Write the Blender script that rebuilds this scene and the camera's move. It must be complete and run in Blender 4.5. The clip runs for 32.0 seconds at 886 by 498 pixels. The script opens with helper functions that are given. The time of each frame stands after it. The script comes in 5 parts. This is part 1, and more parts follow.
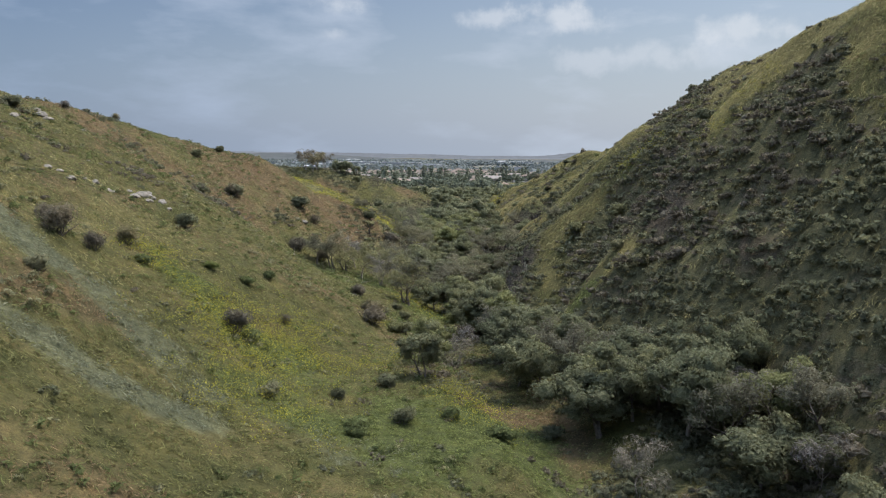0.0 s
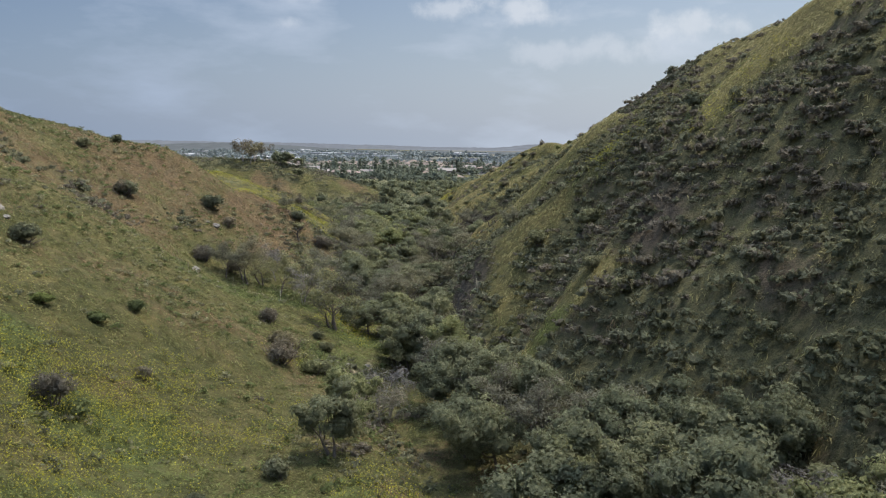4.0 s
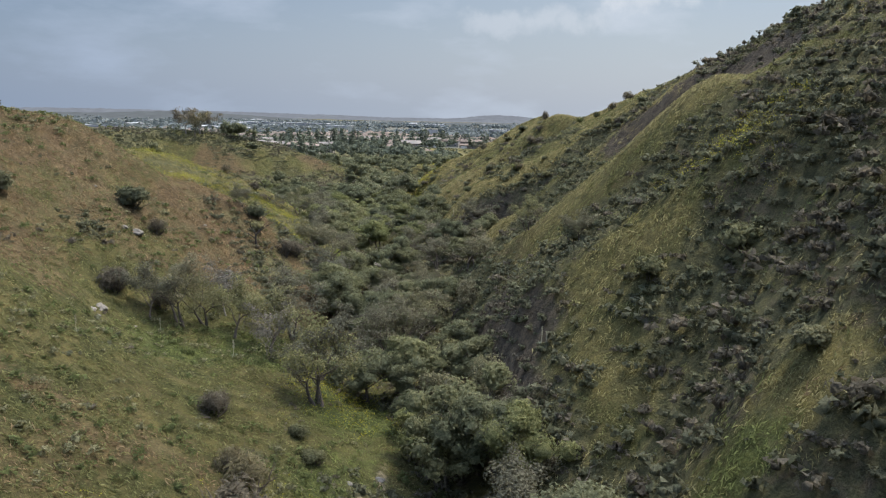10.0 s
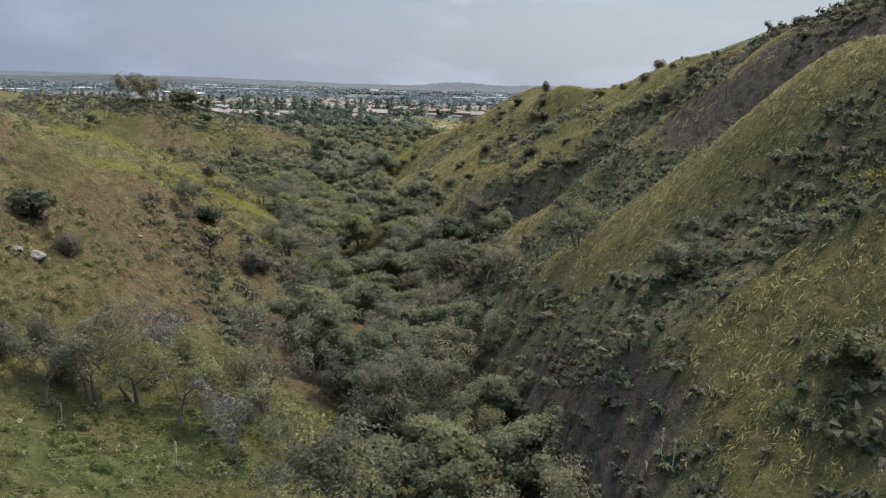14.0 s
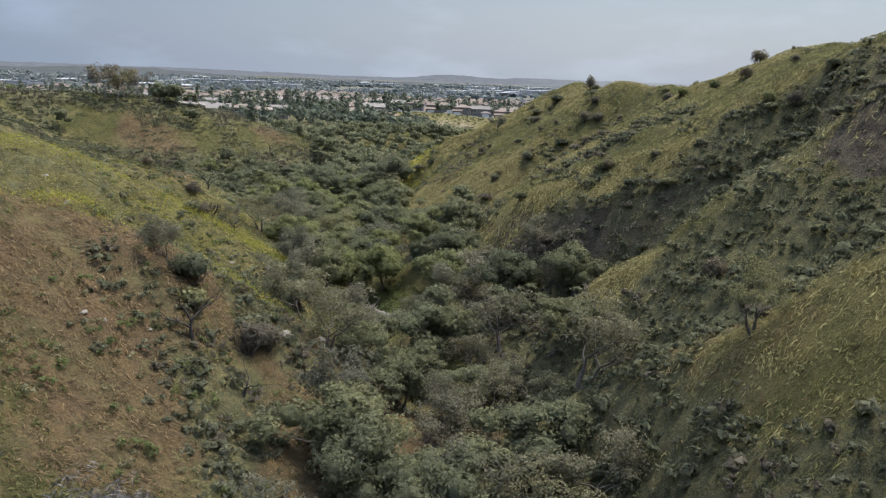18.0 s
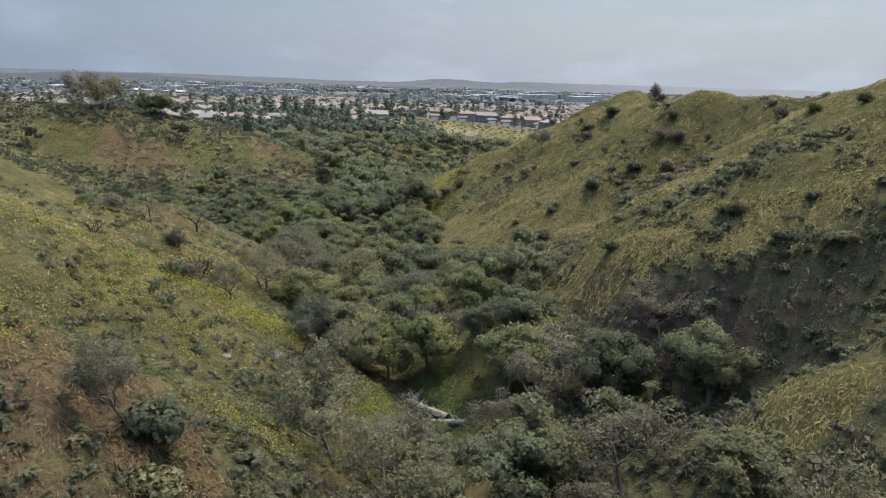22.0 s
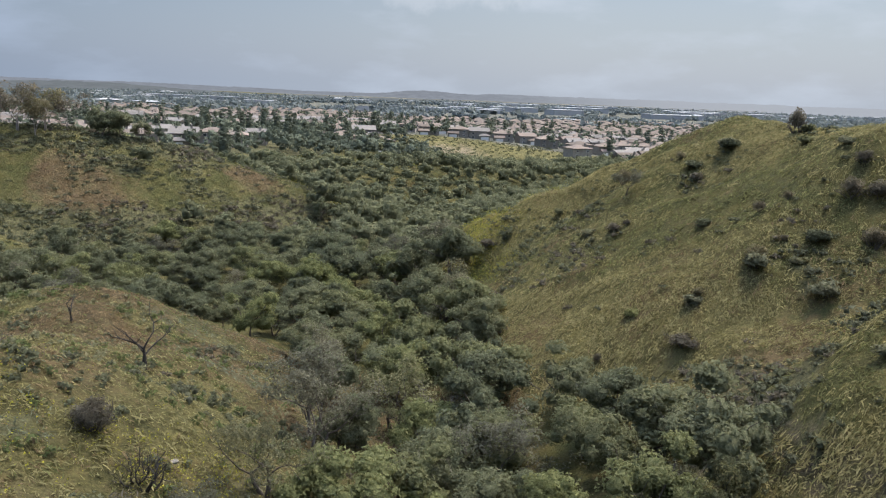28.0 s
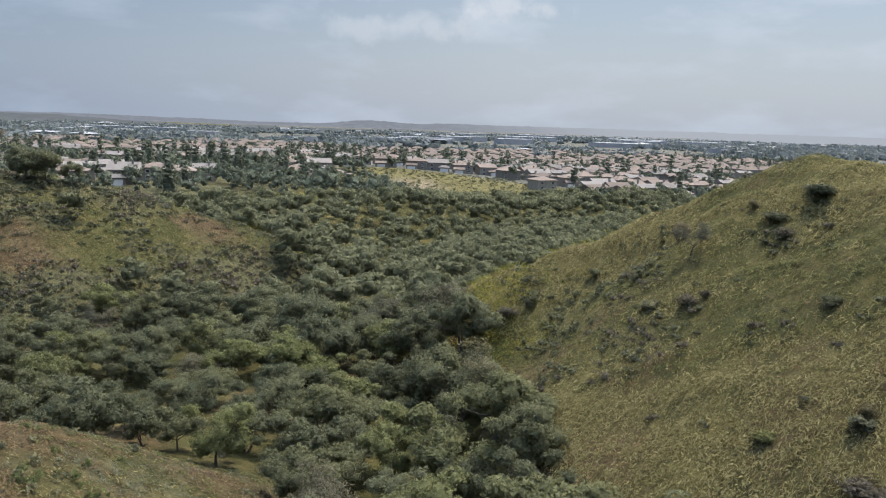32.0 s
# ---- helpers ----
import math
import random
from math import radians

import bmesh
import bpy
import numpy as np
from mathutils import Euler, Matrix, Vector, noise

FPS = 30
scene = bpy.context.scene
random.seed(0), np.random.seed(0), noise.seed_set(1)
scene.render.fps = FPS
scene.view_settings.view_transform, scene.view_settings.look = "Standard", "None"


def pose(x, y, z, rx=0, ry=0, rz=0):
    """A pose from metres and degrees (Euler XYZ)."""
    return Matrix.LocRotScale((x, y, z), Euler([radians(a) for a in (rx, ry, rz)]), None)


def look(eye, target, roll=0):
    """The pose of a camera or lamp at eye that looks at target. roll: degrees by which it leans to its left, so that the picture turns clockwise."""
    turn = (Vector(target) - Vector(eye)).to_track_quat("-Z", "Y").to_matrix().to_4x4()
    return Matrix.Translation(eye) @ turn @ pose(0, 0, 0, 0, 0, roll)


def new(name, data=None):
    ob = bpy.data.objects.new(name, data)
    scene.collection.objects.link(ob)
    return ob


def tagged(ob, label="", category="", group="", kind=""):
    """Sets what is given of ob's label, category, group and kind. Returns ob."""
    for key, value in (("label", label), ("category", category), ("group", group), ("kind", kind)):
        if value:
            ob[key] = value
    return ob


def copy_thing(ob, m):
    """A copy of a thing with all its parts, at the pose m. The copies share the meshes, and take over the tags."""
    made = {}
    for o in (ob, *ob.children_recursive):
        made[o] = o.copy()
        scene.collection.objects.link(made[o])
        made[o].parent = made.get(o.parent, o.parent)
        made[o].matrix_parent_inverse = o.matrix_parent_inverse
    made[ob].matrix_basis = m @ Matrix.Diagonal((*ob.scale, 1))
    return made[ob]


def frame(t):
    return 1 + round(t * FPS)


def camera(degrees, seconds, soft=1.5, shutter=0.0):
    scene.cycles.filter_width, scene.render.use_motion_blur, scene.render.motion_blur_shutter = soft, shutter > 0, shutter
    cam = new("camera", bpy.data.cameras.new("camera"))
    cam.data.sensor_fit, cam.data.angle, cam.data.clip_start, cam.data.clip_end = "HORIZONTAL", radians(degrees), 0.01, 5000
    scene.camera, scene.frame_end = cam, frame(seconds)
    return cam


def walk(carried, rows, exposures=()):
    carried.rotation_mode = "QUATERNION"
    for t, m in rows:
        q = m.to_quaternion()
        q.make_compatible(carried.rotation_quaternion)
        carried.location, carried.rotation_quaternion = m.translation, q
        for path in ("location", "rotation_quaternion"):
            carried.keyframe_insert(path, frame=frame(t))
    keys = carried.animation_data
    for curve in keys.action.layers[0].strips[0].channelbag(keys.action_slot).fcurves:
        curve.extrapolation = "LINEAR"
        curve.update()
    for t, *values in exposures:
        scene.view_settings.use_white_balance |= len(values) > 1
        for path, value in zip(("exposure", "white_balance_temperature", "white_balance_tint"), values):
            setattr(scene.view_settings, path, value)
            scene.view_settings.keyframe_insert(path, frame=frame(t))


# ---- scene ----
cam = camera(59.5, 32.0, soft=1.1)
PATH = [
    (0, (2.82, -0.373, -0.496), (2.788, 1.61, -0.754), 0.5),
    (1.5, (4.644, 7.632, -0.488), (4.638, 9.615, -0.75), 0.6),
    (3, (5.688, 15.973, -0.391), (5.742, 17.954, -0.662), 0.7),
    (6, (3.475, 34.21, -0.818), (3.585, 36.185, -1.116), 1.3),
    (7.5, (1.306, 43.409, -0.825), (1.451, 45.379, -1.141), 1.3),
    (9, (-0.205, 53.097, -0.651), (-0.025, 55.06, -0.991), 1.3),
    (10.5, (-1.51, 62.818, -0.734), (-1.296, 64.775, -1.089), 1.4),
    (12, (-2.876, 72.444, -0.713), (-2.615, 74.391, -1.092), 1.6),
    (13, (-3.462, 78.899, -0.441), (-3.176, 80.837, -0.846), 1.6),
    (14.5, (-4.679, 88.357, -0.36), (-4.367, 90.283, -0.797), 2.0),
    (16.5, (-6.12, 101.812, -0.354), (-5.793, 103.734, -0.804), 2.0),
    (18, (-7.322, 111.418, -0.343), (-6.991, 113.339, -0.789), 2.1),
    (19, (-7.994, 117.829, -0.289), (-7.658, 119.75, -0.732), 2.1),
    (20.5, (-9.041, 127.3, -0.226), (-8.699, 129.222, -0.663), 2.0),
    (22, (-9.681, 136.618, 0.029), (-9.34, 138.54, -0.407), 1.8),
    (23, (-10.195, 143.227, 0.126), (-9.842, 145.147, -0.31), 1.9),
    (25, (-11.146, 155.531, 0.374), (-10.775, 157.448, -0.058), 2.3),
    (27.5, (-12.729, 170.761, 0.457), (-12.33, 172.677, 0.042), 2.3),
    (28, (-13.087, 173.789, 0.524), (-12.682, 175.705, 0.118), 2.3),
    (29, (-13.926, 179.763, 0.651), (-13.503, 181.679, 0.264), 2.4),
    (30, (-14.804, 185.628, 0.647), (-14.353, 187.542, 0.28), 2.3),
    (31, (-15.466, 191.148, 0.689), (-14.976, 193.055, 0.341), 2.3),
    (32, (-15.522, 196.628, 0.847), (-14.987, 198.527, 0.518), 2.0),
]
walk(cam, [(t, look(eye, target, roll)) for t, eye, target, roll in PATH])

# ---- world, sun ----
SUN_DIR = Vector((0.34, 0.19, 0.92)).normalized()
world = bpy.data.worlds.new("sky")
scene.world = world
world.use_nodes = True
wn, wl = world.node_tree.nodes, world.node_tree.links
wn.clear()
sky = wn.new("ShaderNodeTexSky")
sky.sky_type, sky.sun_disc = "NISHITA", False
sky.sun_elevation = math.asin(SUN_DIR.z)
sky.sun_rotation = math.atan2(SUN_DIR.x, SUN_DIR.y)
sky.air_density, sky.dust_density, sky.ozone_density, sky.altitude = 1.0, 2.6, 1.5, 200
coord = wn.new("ShaderNodeTexCoord")
# thin high cloud: soft noise, flattened toward the horizon; grey-blue haze low down
flat = wn.new("ShaderNodeVectorMath"); flat.operation = "MULTIPLY"; flat.inputs[1].default_value = (2.2, 2.2, 7.0)
wl.new(coord.outputs["Generated"], flat.inputs[0])
cl = wn.new("ShaderNodeTexNoise"); cl.inputs["Scale"].default_value = 2.6; cl.inputs["Detail"].default_value = 7; cl.inputs["Roughness"].default_value = 0.55
wl.new(flat.outputs[0], cl.inputs["Vector"])
ramp = wn.new("ShaderNodeValToRGB")
ramp.color_ramp.elements[0].position, ramp.color_ramp.elements[1].position = 0.50, 0.74
ramp.color_ramp.elements[0].color, ramp.color_ramp.elements[1].color = (0.12, 0.12, 0.12, 1), (0.8, 0.8, 0.8, 1)
wl.new(cl.outputs[0], ramp.inputs[0])
mixc = wn.new("ShaderNodeMix"); mixc.data_type = "RGBA"
mixc.inputs["B"].default_value = (6.4, 7.0, 7.9, 1)
wl.new(ramp.outputs[0], mixc.inputs["Factor"])
wl.new(sky.outputs[0], mixc.inputs["A"])
# small cumulus: bearing and height in degrees, half width and half height
puff_noise = wn.new("ShaderNodeTexNoise"); puff_noise.inputs["Scale"].default_value = 22; puff_noise.inputs["Detail"].default_value = 6; puff_noise.inputs["Roughness"].default_value = 0.6
wl.new(coord.outputs["Generated"], puff_noise.inputs["Vector"])
clouded = mixc.outputs["Result"]
for bearing, up, wide, tall, strength in ((8.2, 9.2, 4.6, 1.7, 0.75), (2.2, 9.2, 2.2, 1.1, 0.65), (-8.3, 9.9, 2.4, 1.1, 0.75), (-8.9, 7.9, 1.9, 0.8, 0.65), (20.5, 8.0, 4.5, 1.3, 0.6), (-15.0, 11.2, 2.2, 0.9, 0.7), (12.0, 6.4, 8.0, 1.4, 0.5), (25.0, 11.0, 6.0, 1.2, 0.6)):
    off = wn.new("ShaderNodeVectorMath"); off.operation = "SUBTRACT"
    off.inputs[1].default_value = (math.sin(radians(bearing)) * math.cos(radians(up)), math.cos(radians(bearing)) * math.cos(radians(up)), math.sin(radians(up)))
    wl.new(coord.outputs["Generated"], off.inputs[0])
    squash = wn.new("ShaderNodeVectorMath"); squash.operation = "MULTIPLY"
    squash.inputs[1].default_value = (1 / math.sin(radians(wide)), 1 / math.sin(radians(wide)), 1 / math.sin(radians(tall)))
    wl.new(off.outputs[0], squash.inputs[0])
    far_off = wn.new("ShaderNodeVectorMath"); far_off.operation = "LENGTH"
    wl.new(squash.outputs[0], far_off.inputs[0])
    ragged = wn.new("ShaderNodeMath"); ragged.operation = "MULTIPLY_ADD"; ragged.inputs[1].default_value = 2.6
    wl.new(puff_noise.outputs[0], ragged.inputs[0]); wl.new(far_off.outputs["Value"], ragged.inputs[2])
    body = wn.new("ShaderNodeMapRange"); body.interpolation_type = "SMOOTHSTEP"
    body.inputs["From Min"].default_value, body.inputs["From Max"].default_value = 1.35, 2.2
    body.inputs["To Min"].default_value, body.inputs["To Max"].default_value = strength, 0.0
    wl.new(ragged.outputs[0], body.inputs["Value"])
    puff = wn.new("ShaderNodeMix"); puff.data_type = "RGBA"
    puff.inputs["B"].default_value = (7.6, 7.9, 8.3, 1)
    wl.new(body.outputs[0], puff.inputs["Factor"]); wl.new(clouded, puff.inputs["A"])
    clouded = puff.outputs["Result"]
sep = wn.new("ShaderNodeSeparateXYZ"); wl.new(coord.outputs["Generated"], sep.inputs[0])
low = wn.new("ShaderNodeMapRange"); low.interpolation_type = "SMOOTHSTEP"
low.inputs["From Min"].default_value, low.inputs["From Max"].default_value = -0.02, 0.24
low.inputs["To Min"].default_value, low.inputs["To Max"].default_value = 0.75, 0.0
wl.new(sep.outputs[2], low.inputs["Value"])
haze = wn.new("ShaderNodeMix"); haze.data_type = "RGBA"
haze.inputs["B"].default_value = (5.0, 5.65, 6.7, 1)
wl.new(low.outputs[0], haze.inputs["Factor"])
wl.new(clouded, haze.inputs["A"])
# the sky brightens toward the sun's side
side = wn.new("ShaderNodeVectorMath"); side.operation = "DOT_PRODUCT"
side.inputs[1].default_value = Vector((SUN_DIR.x, SUN_DIR.y, 0)).normalized()
wl.new(coord.outputs["Generated"], side.inputs[0])
tone = wn.new("ShaderNodeValToRGB")
tone.color_ramp.elements[0].position, tone.color_ramp.elements[1].position = 0.0, 0.75
tone.color_ramp.elements[0].color, tone.color_ramp.elements[1].color = (0.57, 0.65, 0.77, 1), (1.0, 1.0, 1.0, 1)
wl.new(side.outputs["Value"], tone.inputs[0])
toned = wn.new("ShaderNodeMix"); toned.data_type, toned.blend_type = "RGBA", "MULTIPLY"
toned.inputs["Factor"].default_value = 1.0
wl.new(haze.outputs["Result"], toned.inputs["A"])
wl.new(tone.outputs[0], toned.inputs["B"])
bg = wn.new("ShaderNodeBackground"); bg.inputs[1].default_value = 0.107
# added fill light: the unseen sky high up is brightened sevenfold, and whiter there
fill_tint = wn.new("ShaderNodeCombineXYZ")
for axis, most in enumerate((7.3, 6.9, 6.2)):
    high = wn.new("ShaderNodeMapRange"); high.interpolation_type = "SMOOTHSTEP"
    high.inputs["From Min"].default_value, high.inputs["From Max"].default_value = 0.28, 0.85
    high.inputs["To Min"].default_value, high.inputs["To Max"].default_value = 1.0, most
    wl.new(sep.outputs[2], high.inputs["Value"])
    wl.new(high.outputs[0], fill_tint.inputs[axis])
sky_fill = wn.new("ShaderNodeVectorMath"); sky_fill.operation = "MULTIPLY"
wl.new(toned.outputs["Result"], sky_fill.inputs[0])
wl.new(fill_tint.outputs[0], sky_fill.inputs[1])
wl.new(sky_fill.outputs[0], bg.inputs[0])
wo = wn.new("ShaderNodeOutputWorld"); wl.new(bg.outputs[0], wo.inputs[0])

sun = new("sun", bpy.data.lights.new("sun", "SUN"))
sun.data.energy, sun.data.angle, sun.data.color = 3.9, radians(3.0), (1.0, 0.925, 0.79)
sun.rotation_mode = "QUATERNION"
sun.rotation_quaternion = SUN_DIR.to_track_quat("Z", "Y")

# ---- noise on arrays ----
def lattice(ix, iy, seed):
    h = (ix.astype(np.int64) * 374761393 + iy.astype(np.int64) * 668265263 + seed * 974711) & 0xFFFFFFFF
    h = ((h ^ (h >> 13)) * 1274126177) & 0xFFFFFFFF
    return ((h ^ (h >> 16)) & 0xFFFF) / 65535.0


def vnoise(x, y, seed=0):
    ix, iy = np.floor(x), np.floor(y)
    fx, fy = x - ix, y - iy
    fx, fy = fx * fx * (3 - 2 * fx), fy * fy * (3 - 2 * fy)
    a, b = lattice(ix, iy, seed), lattice(ix + 1, iy, seed)
    c, d = lattice(ix, iy + 1, seed), lattice(ix + 1, iy + 1, seed)
    return (a * (1 - fx) + b * fx) * (1 - fy) + (c * (1 - fx) + d * fx) * fy


def fbm(x, y, size, octaves=4, seed=0):
    """Smooth noise from -1 to 1; size: metres of its largest lumps."""
    out, amp, total = 0.0, 1.0, 0.0
    for o in range(octaves):
        f = 2.0 ** o / size
        out = out + amp * (2 * vnoise(x * f + 17.3 * o, y * f - 9.1 * o, seed + o) - 1)
        total, amp = total + amp, amp * 0.5
    return out / total


# ---- shape of the land: a canyon between ridges ----
AXIS_Y = (-250, -20, 50, 77, 108, 140, 165, 200, 240, 265, 300, 345, 380, 415, 440, 470)
AXIS_X = (60, 23, 16, 9.5, 1.5, 2, 0.5, 2, 3, 6, 11, 18, 26, 40, 65, 110)
AXIS_Z = (-22, -27, -26.8, -26.2, -28.6, -29.2, -29.0, -31.3, -32, -32.6, -33.6, -35, -38.5, -41, -42, -43)

# crests: x, y, height, fall of the sides
RIDGE_WEST = ((-62.0, -220, 20.0, 0.66), (-74.0, 0, 17.5, 0.66), (-75.6, 60, 14.1, 0.67), (-72.0, 110, 8.8, 0.60), (-66.1, 135, 5.1, 0.75), (-61.4, 158, 2.1, 0.63), (-75.0, 190, -0.1, 0.53), (-100.0, 260, -6.0, 0.45), (-110.0, 335, -6.0, 0.45))
SPUR_WEST = ((-62.0, 156, 1.6, 0.66), (-41.8, 166, -2.0, 0.93), (-29.0, 173, -10.9, 0.70), (-20.4, 176, -17.6, 0.69), (-15.0, 178, -21.8, 1.30))
KNOLL_WEST = ((-60.0, 186, -2.0, 0.55), (-39.5, 198, -8.4, 0.64), (-32.8, 214, -13.6, 0.63), (-30.8, 230, -18.0, 0.54), (-32.0, 243, -18.5, 0.60), (-30.0, 250, -22.0, 1.00))
SPUR_NORTH = ((-110, 326, -8, .60), (-56, 341, -10.2, .60), (-36, 346, -13.6, .62), (-18, 346, -19.2, .66), (-3, 341, -26.5, .9))
RIDGE_EAST = ((72.0, -200, 37.0, 1.20), (72.0, 30, 34.0, 1.49), (67.0, 72, 26.5, 1.51), (62.0, 88, 22.0, 1.40), (54.5, 97, 19.2, 1.31), (51.9, 113, 16.2, 1.25), (50.0, 128, 12.7, 0.98), (50.2, 146, 10.6, 1.02), (50.2, 178, 4.9, 0.88), (50.9, 203, 2.4, 0.64), (46.5, 221, -2.2, 0.96), (46.6, 246, -2.0, 0.71), (46.5, 267, -1.7, 0.80), (25.6, 282, -13.5, 1.10), (22.5, 292, -19.3, 0.73))
# spurs and gullies down the east wall: height, half width, course
EAST_RIBS = (
    (1.8, 4.5, ((46, 106), (36, 103.5), (25, 98.5), (18, 97))),
    (1.5, 4.0, ((33, 118), (24.5, 121.5), (17, 126))),
    (2.3, 4.5, ((34, 140), (28, 145), (23, 148.5), (18, 153.5), (13, 160), (9.5, 164))),
    (2.0, 4.5, ((38, 160), (30.4, 170.5), (25.4, 174), (19, 175.5))),
    (-2.2, 5.0, ((29, 128), (20, 131), (14.8, 136.5), (9.5, 140))),
    (-2.2, 4.5, ((33, 152), (24, 157), (16.4, 163), (11, 169))),
    (-5.0, 5.0, ((36, 178), (28.8, 181), (22, 184), (16.5, 189))),
    (-2.0, 5.0, ((42, 92), (31, 88), (24, 86))),
    (-1.6, 4.0, ((40, 228), (32, 222), (22, 218))),
    (1.3, 4.0, ((42, 238), (32, 236), (22, 232))),
    (-1.2, 4.0, ((36, 256), (26, 252), (17, 247))),
)
PLATEAU_X = (-900, -300, -60, -5, 30, 60, 110, 200, 400, 900)
PLATEAU_Y = (325, 335, 375, 400, 440, 462, 480, 500, 525, 560)


def crest_height(x, y, pts, rounding):
    out = np.full(np.shape(x), -400.0)
    for (x0, y0, z0, s0), (x1, y1, z1, s1) in zip(pts, pts[1:]):
        dx, dy = x1 - x0, y1 - y0
        t = np.clip(((x - x0) * dx + (y - y0) * dy) / (dx * dx + dy * dy), 0, 1)
        d = np.hypot(x - x0 - t * dx, y - y0 - t * dy)
        s = s0 + t * (s1 - s0)
        out = np.maximum(out, z0 + t * (z1 - z0) - s * (np.sqrt(d * d + rounding ** 2) - rounding))
    return out


# bare rock face under the crest of the east ridge
LEDGE = ((33.5, 166), (36, 158), (39.3, 152), (41, 144), (41, 136))


def ledge(x, y):
    """How near a place lies to the rock face, from 0 to 1."""
    near = np.full(np.shape(x), 1e9)
    for (x0, y0), (x1, y1) in zip(LEDGE, LEDGE[1:]):
        dx, dy = x1 - x0, y1 - y0
        t = np.clip(((x - x0) * dx + (y - y0) * dy) / (dx * dx + dy * dy), 0, 1)
        near = np.minimum(near, np.hypot(x - x0 - t * dx, y - y0 - t * dy))
    return np.exp(-(near / 3.0) ** 2)


def ribs(x, y):
    out = np.zeros(np.shape(x))
    for up, half, pts in EAST_RIBS:
        near = np.full(np.shape(x), 1e9)
        for (x0, y0), (x1, y1) in zip(pts, pts[1:]):
            dx, dy = x1 - x0, y1 - y0
            t = np.clip(((x - x0) * dx + (y - y0) * dy) / (dx * dx + dy * dy), 0, 1)
            near = np.minimum(near, np.hypot(x - x0 - t * dx, y - y0 - t * dy))
        out = out + up * np.exp(-(near / half) ** 2)
    return out


def soft_max(a, b, k):
    h = np.clip(0.5 + 0.5 * (a - b) / k, 0, 1)
    return b + (a - b) * h + k * h * (1 - h)


def plain(x, y):
    """The wide flat land beyond, sinking slowly away from the canyon."""
    z = np.interp(y, (-600, 300, 480, 900, 1300, 1800, 3000, 4800), (-44, -34, -28, -36, -42, -50, -55, -60))
    t = np.clip((y - 535) / 115, 0, 1)
    z = z - 8.0 * (1 - t * t * (3 - 2 * t)) * np.clip((y - 440) / 60, 0, 1) * np.exp(-((x - 82) / 52) ** 2)
    z = z + 4.0 * np.exp(-((x - 82) / 75) ** 2) * np.clip((y - 590) / 60, 0, 1) * np.clip((1000 - y) / 300, 0, 1)
    return z - 7.0 * np.clip((x - 40) / 160, 0, 1) * np.clip((1600 - y) / 800, 0, 1) + 2.0 * fbm(x, y, 260, 2, 40)


def streaks(x, y, size, seed):
    """Noise drawn out along the fall of the east hill."""
    return fbm(0.8 * x + 0.6 * y, 0.22 * (0.8 * y - 0.6 * x), size, 3, seed)


def land(x, y):
    x, y = np.asarray(x, float), np.asarray(y, float)
    wx = x + 2.2 * fbm(x, y, 28, 2, 3)
    wy = y + 3.0 * fbm(x, y, 34, 2, 5)
    u = x - np.interp(y, AXIS_Y, AXIS_X)
    bed = np.interp(y, AXIS_Y, AXIS_Z) + 0.10 * np.clip(np.abs(u) - 2, 0, 30) + 0.35 * np.clip(np.abs(u) - 3, 0, 4)
    z = bed
    z = soft_max(z, crest_height(wx, wy, RIDGE_WEST, 10), 4.0)
    z = soft_max(z, crest_height(wx, wy, SPUR_WEST, 5), 3.0)
    z = soft_max(z, crest_height(wx, wy, KNOLL_WEST, 7), 3.0)
    z = soft_max(z, crest_height(x, y, SPUR_NORTH, 7), 3.0)
    east = crest_height(wx, wy, RIDGE_EAST, 4.5)
    z = soft_max(z, east, 3.0)
    # flat bench of meadow at the foot of the west slope
    bench = np.exp(-(((x + 17) / 12) ** 2 + ((y - 130) / 15) ** 2) * 1.2)
    z = z + bench * 0.75 * np.clip(-23.0 - 0.10 * (x + 17) - z, -6, 3)
    # rock bluff at the toe of the west spur, cut bank along the east side of the bed
    z = z - 4.0 * np.exp(-((u - 7) / 3.6) ** 2) * np.exp(-((y - 132) / 22) ** 2)
    z = z - 4.2 * np.exp(-((u - 11) / 4.6) ** 2) * np.exp(-((y - 204) / 24) ** 2)
    pl = plain(x, y) - 0.48 * 0.9 * np.clip(np.interp(x, PLATEAU_X, PLATEAU_Y) - y, 0, 400)
    far = np.clip((np.hypot(x - 10, (y - 200) * 0.7) - 230) / 200, 0, 1)
    z = soft_max(z, pl, 5.0)
    z = z * (1 - far) + np.where(y > 300, np.maximum(z * (1 - far) + plain(x, y) * far, plain(x, y) - 8), z) * far
    # ribs and gullies down the slopes, lumps
    steep = np.clip((z + 27) / 10, 0, 1) * np.clip(1.4 - np.abs(y - 150) / 260, 0, 1) * (np.abs(x) < 160)
    rib = 1 - 2 * np.abs(fbm(x * 0.35 + 0.55 * y, y - 0.55 * x, 19, 3, 8))
    z = z + steep * (0.7 + 0.5 * np.clip((x - 6) / 8, 0, 1)) * (rib - 0.40) + ribs(wx, wy) - 1.6 * ledge(x + 1.5, y)
    z = z + steep * np.clip((x - 8) / 6, 0, 1) * 1.2 * streaks(x, y, 5.0, 16)
    core = np.clip(1.3 - np.hypot(x, y - 160) / 420, 0.0, 1)
    return z + core * (0.55 * fbm(x, y, 7, 3, 12) + 0.12 * fbm(x, y, 1.6, 2, 14))


def ground_z(x, y):
    return float(land(np.array([x]), np.array([y]))[0])

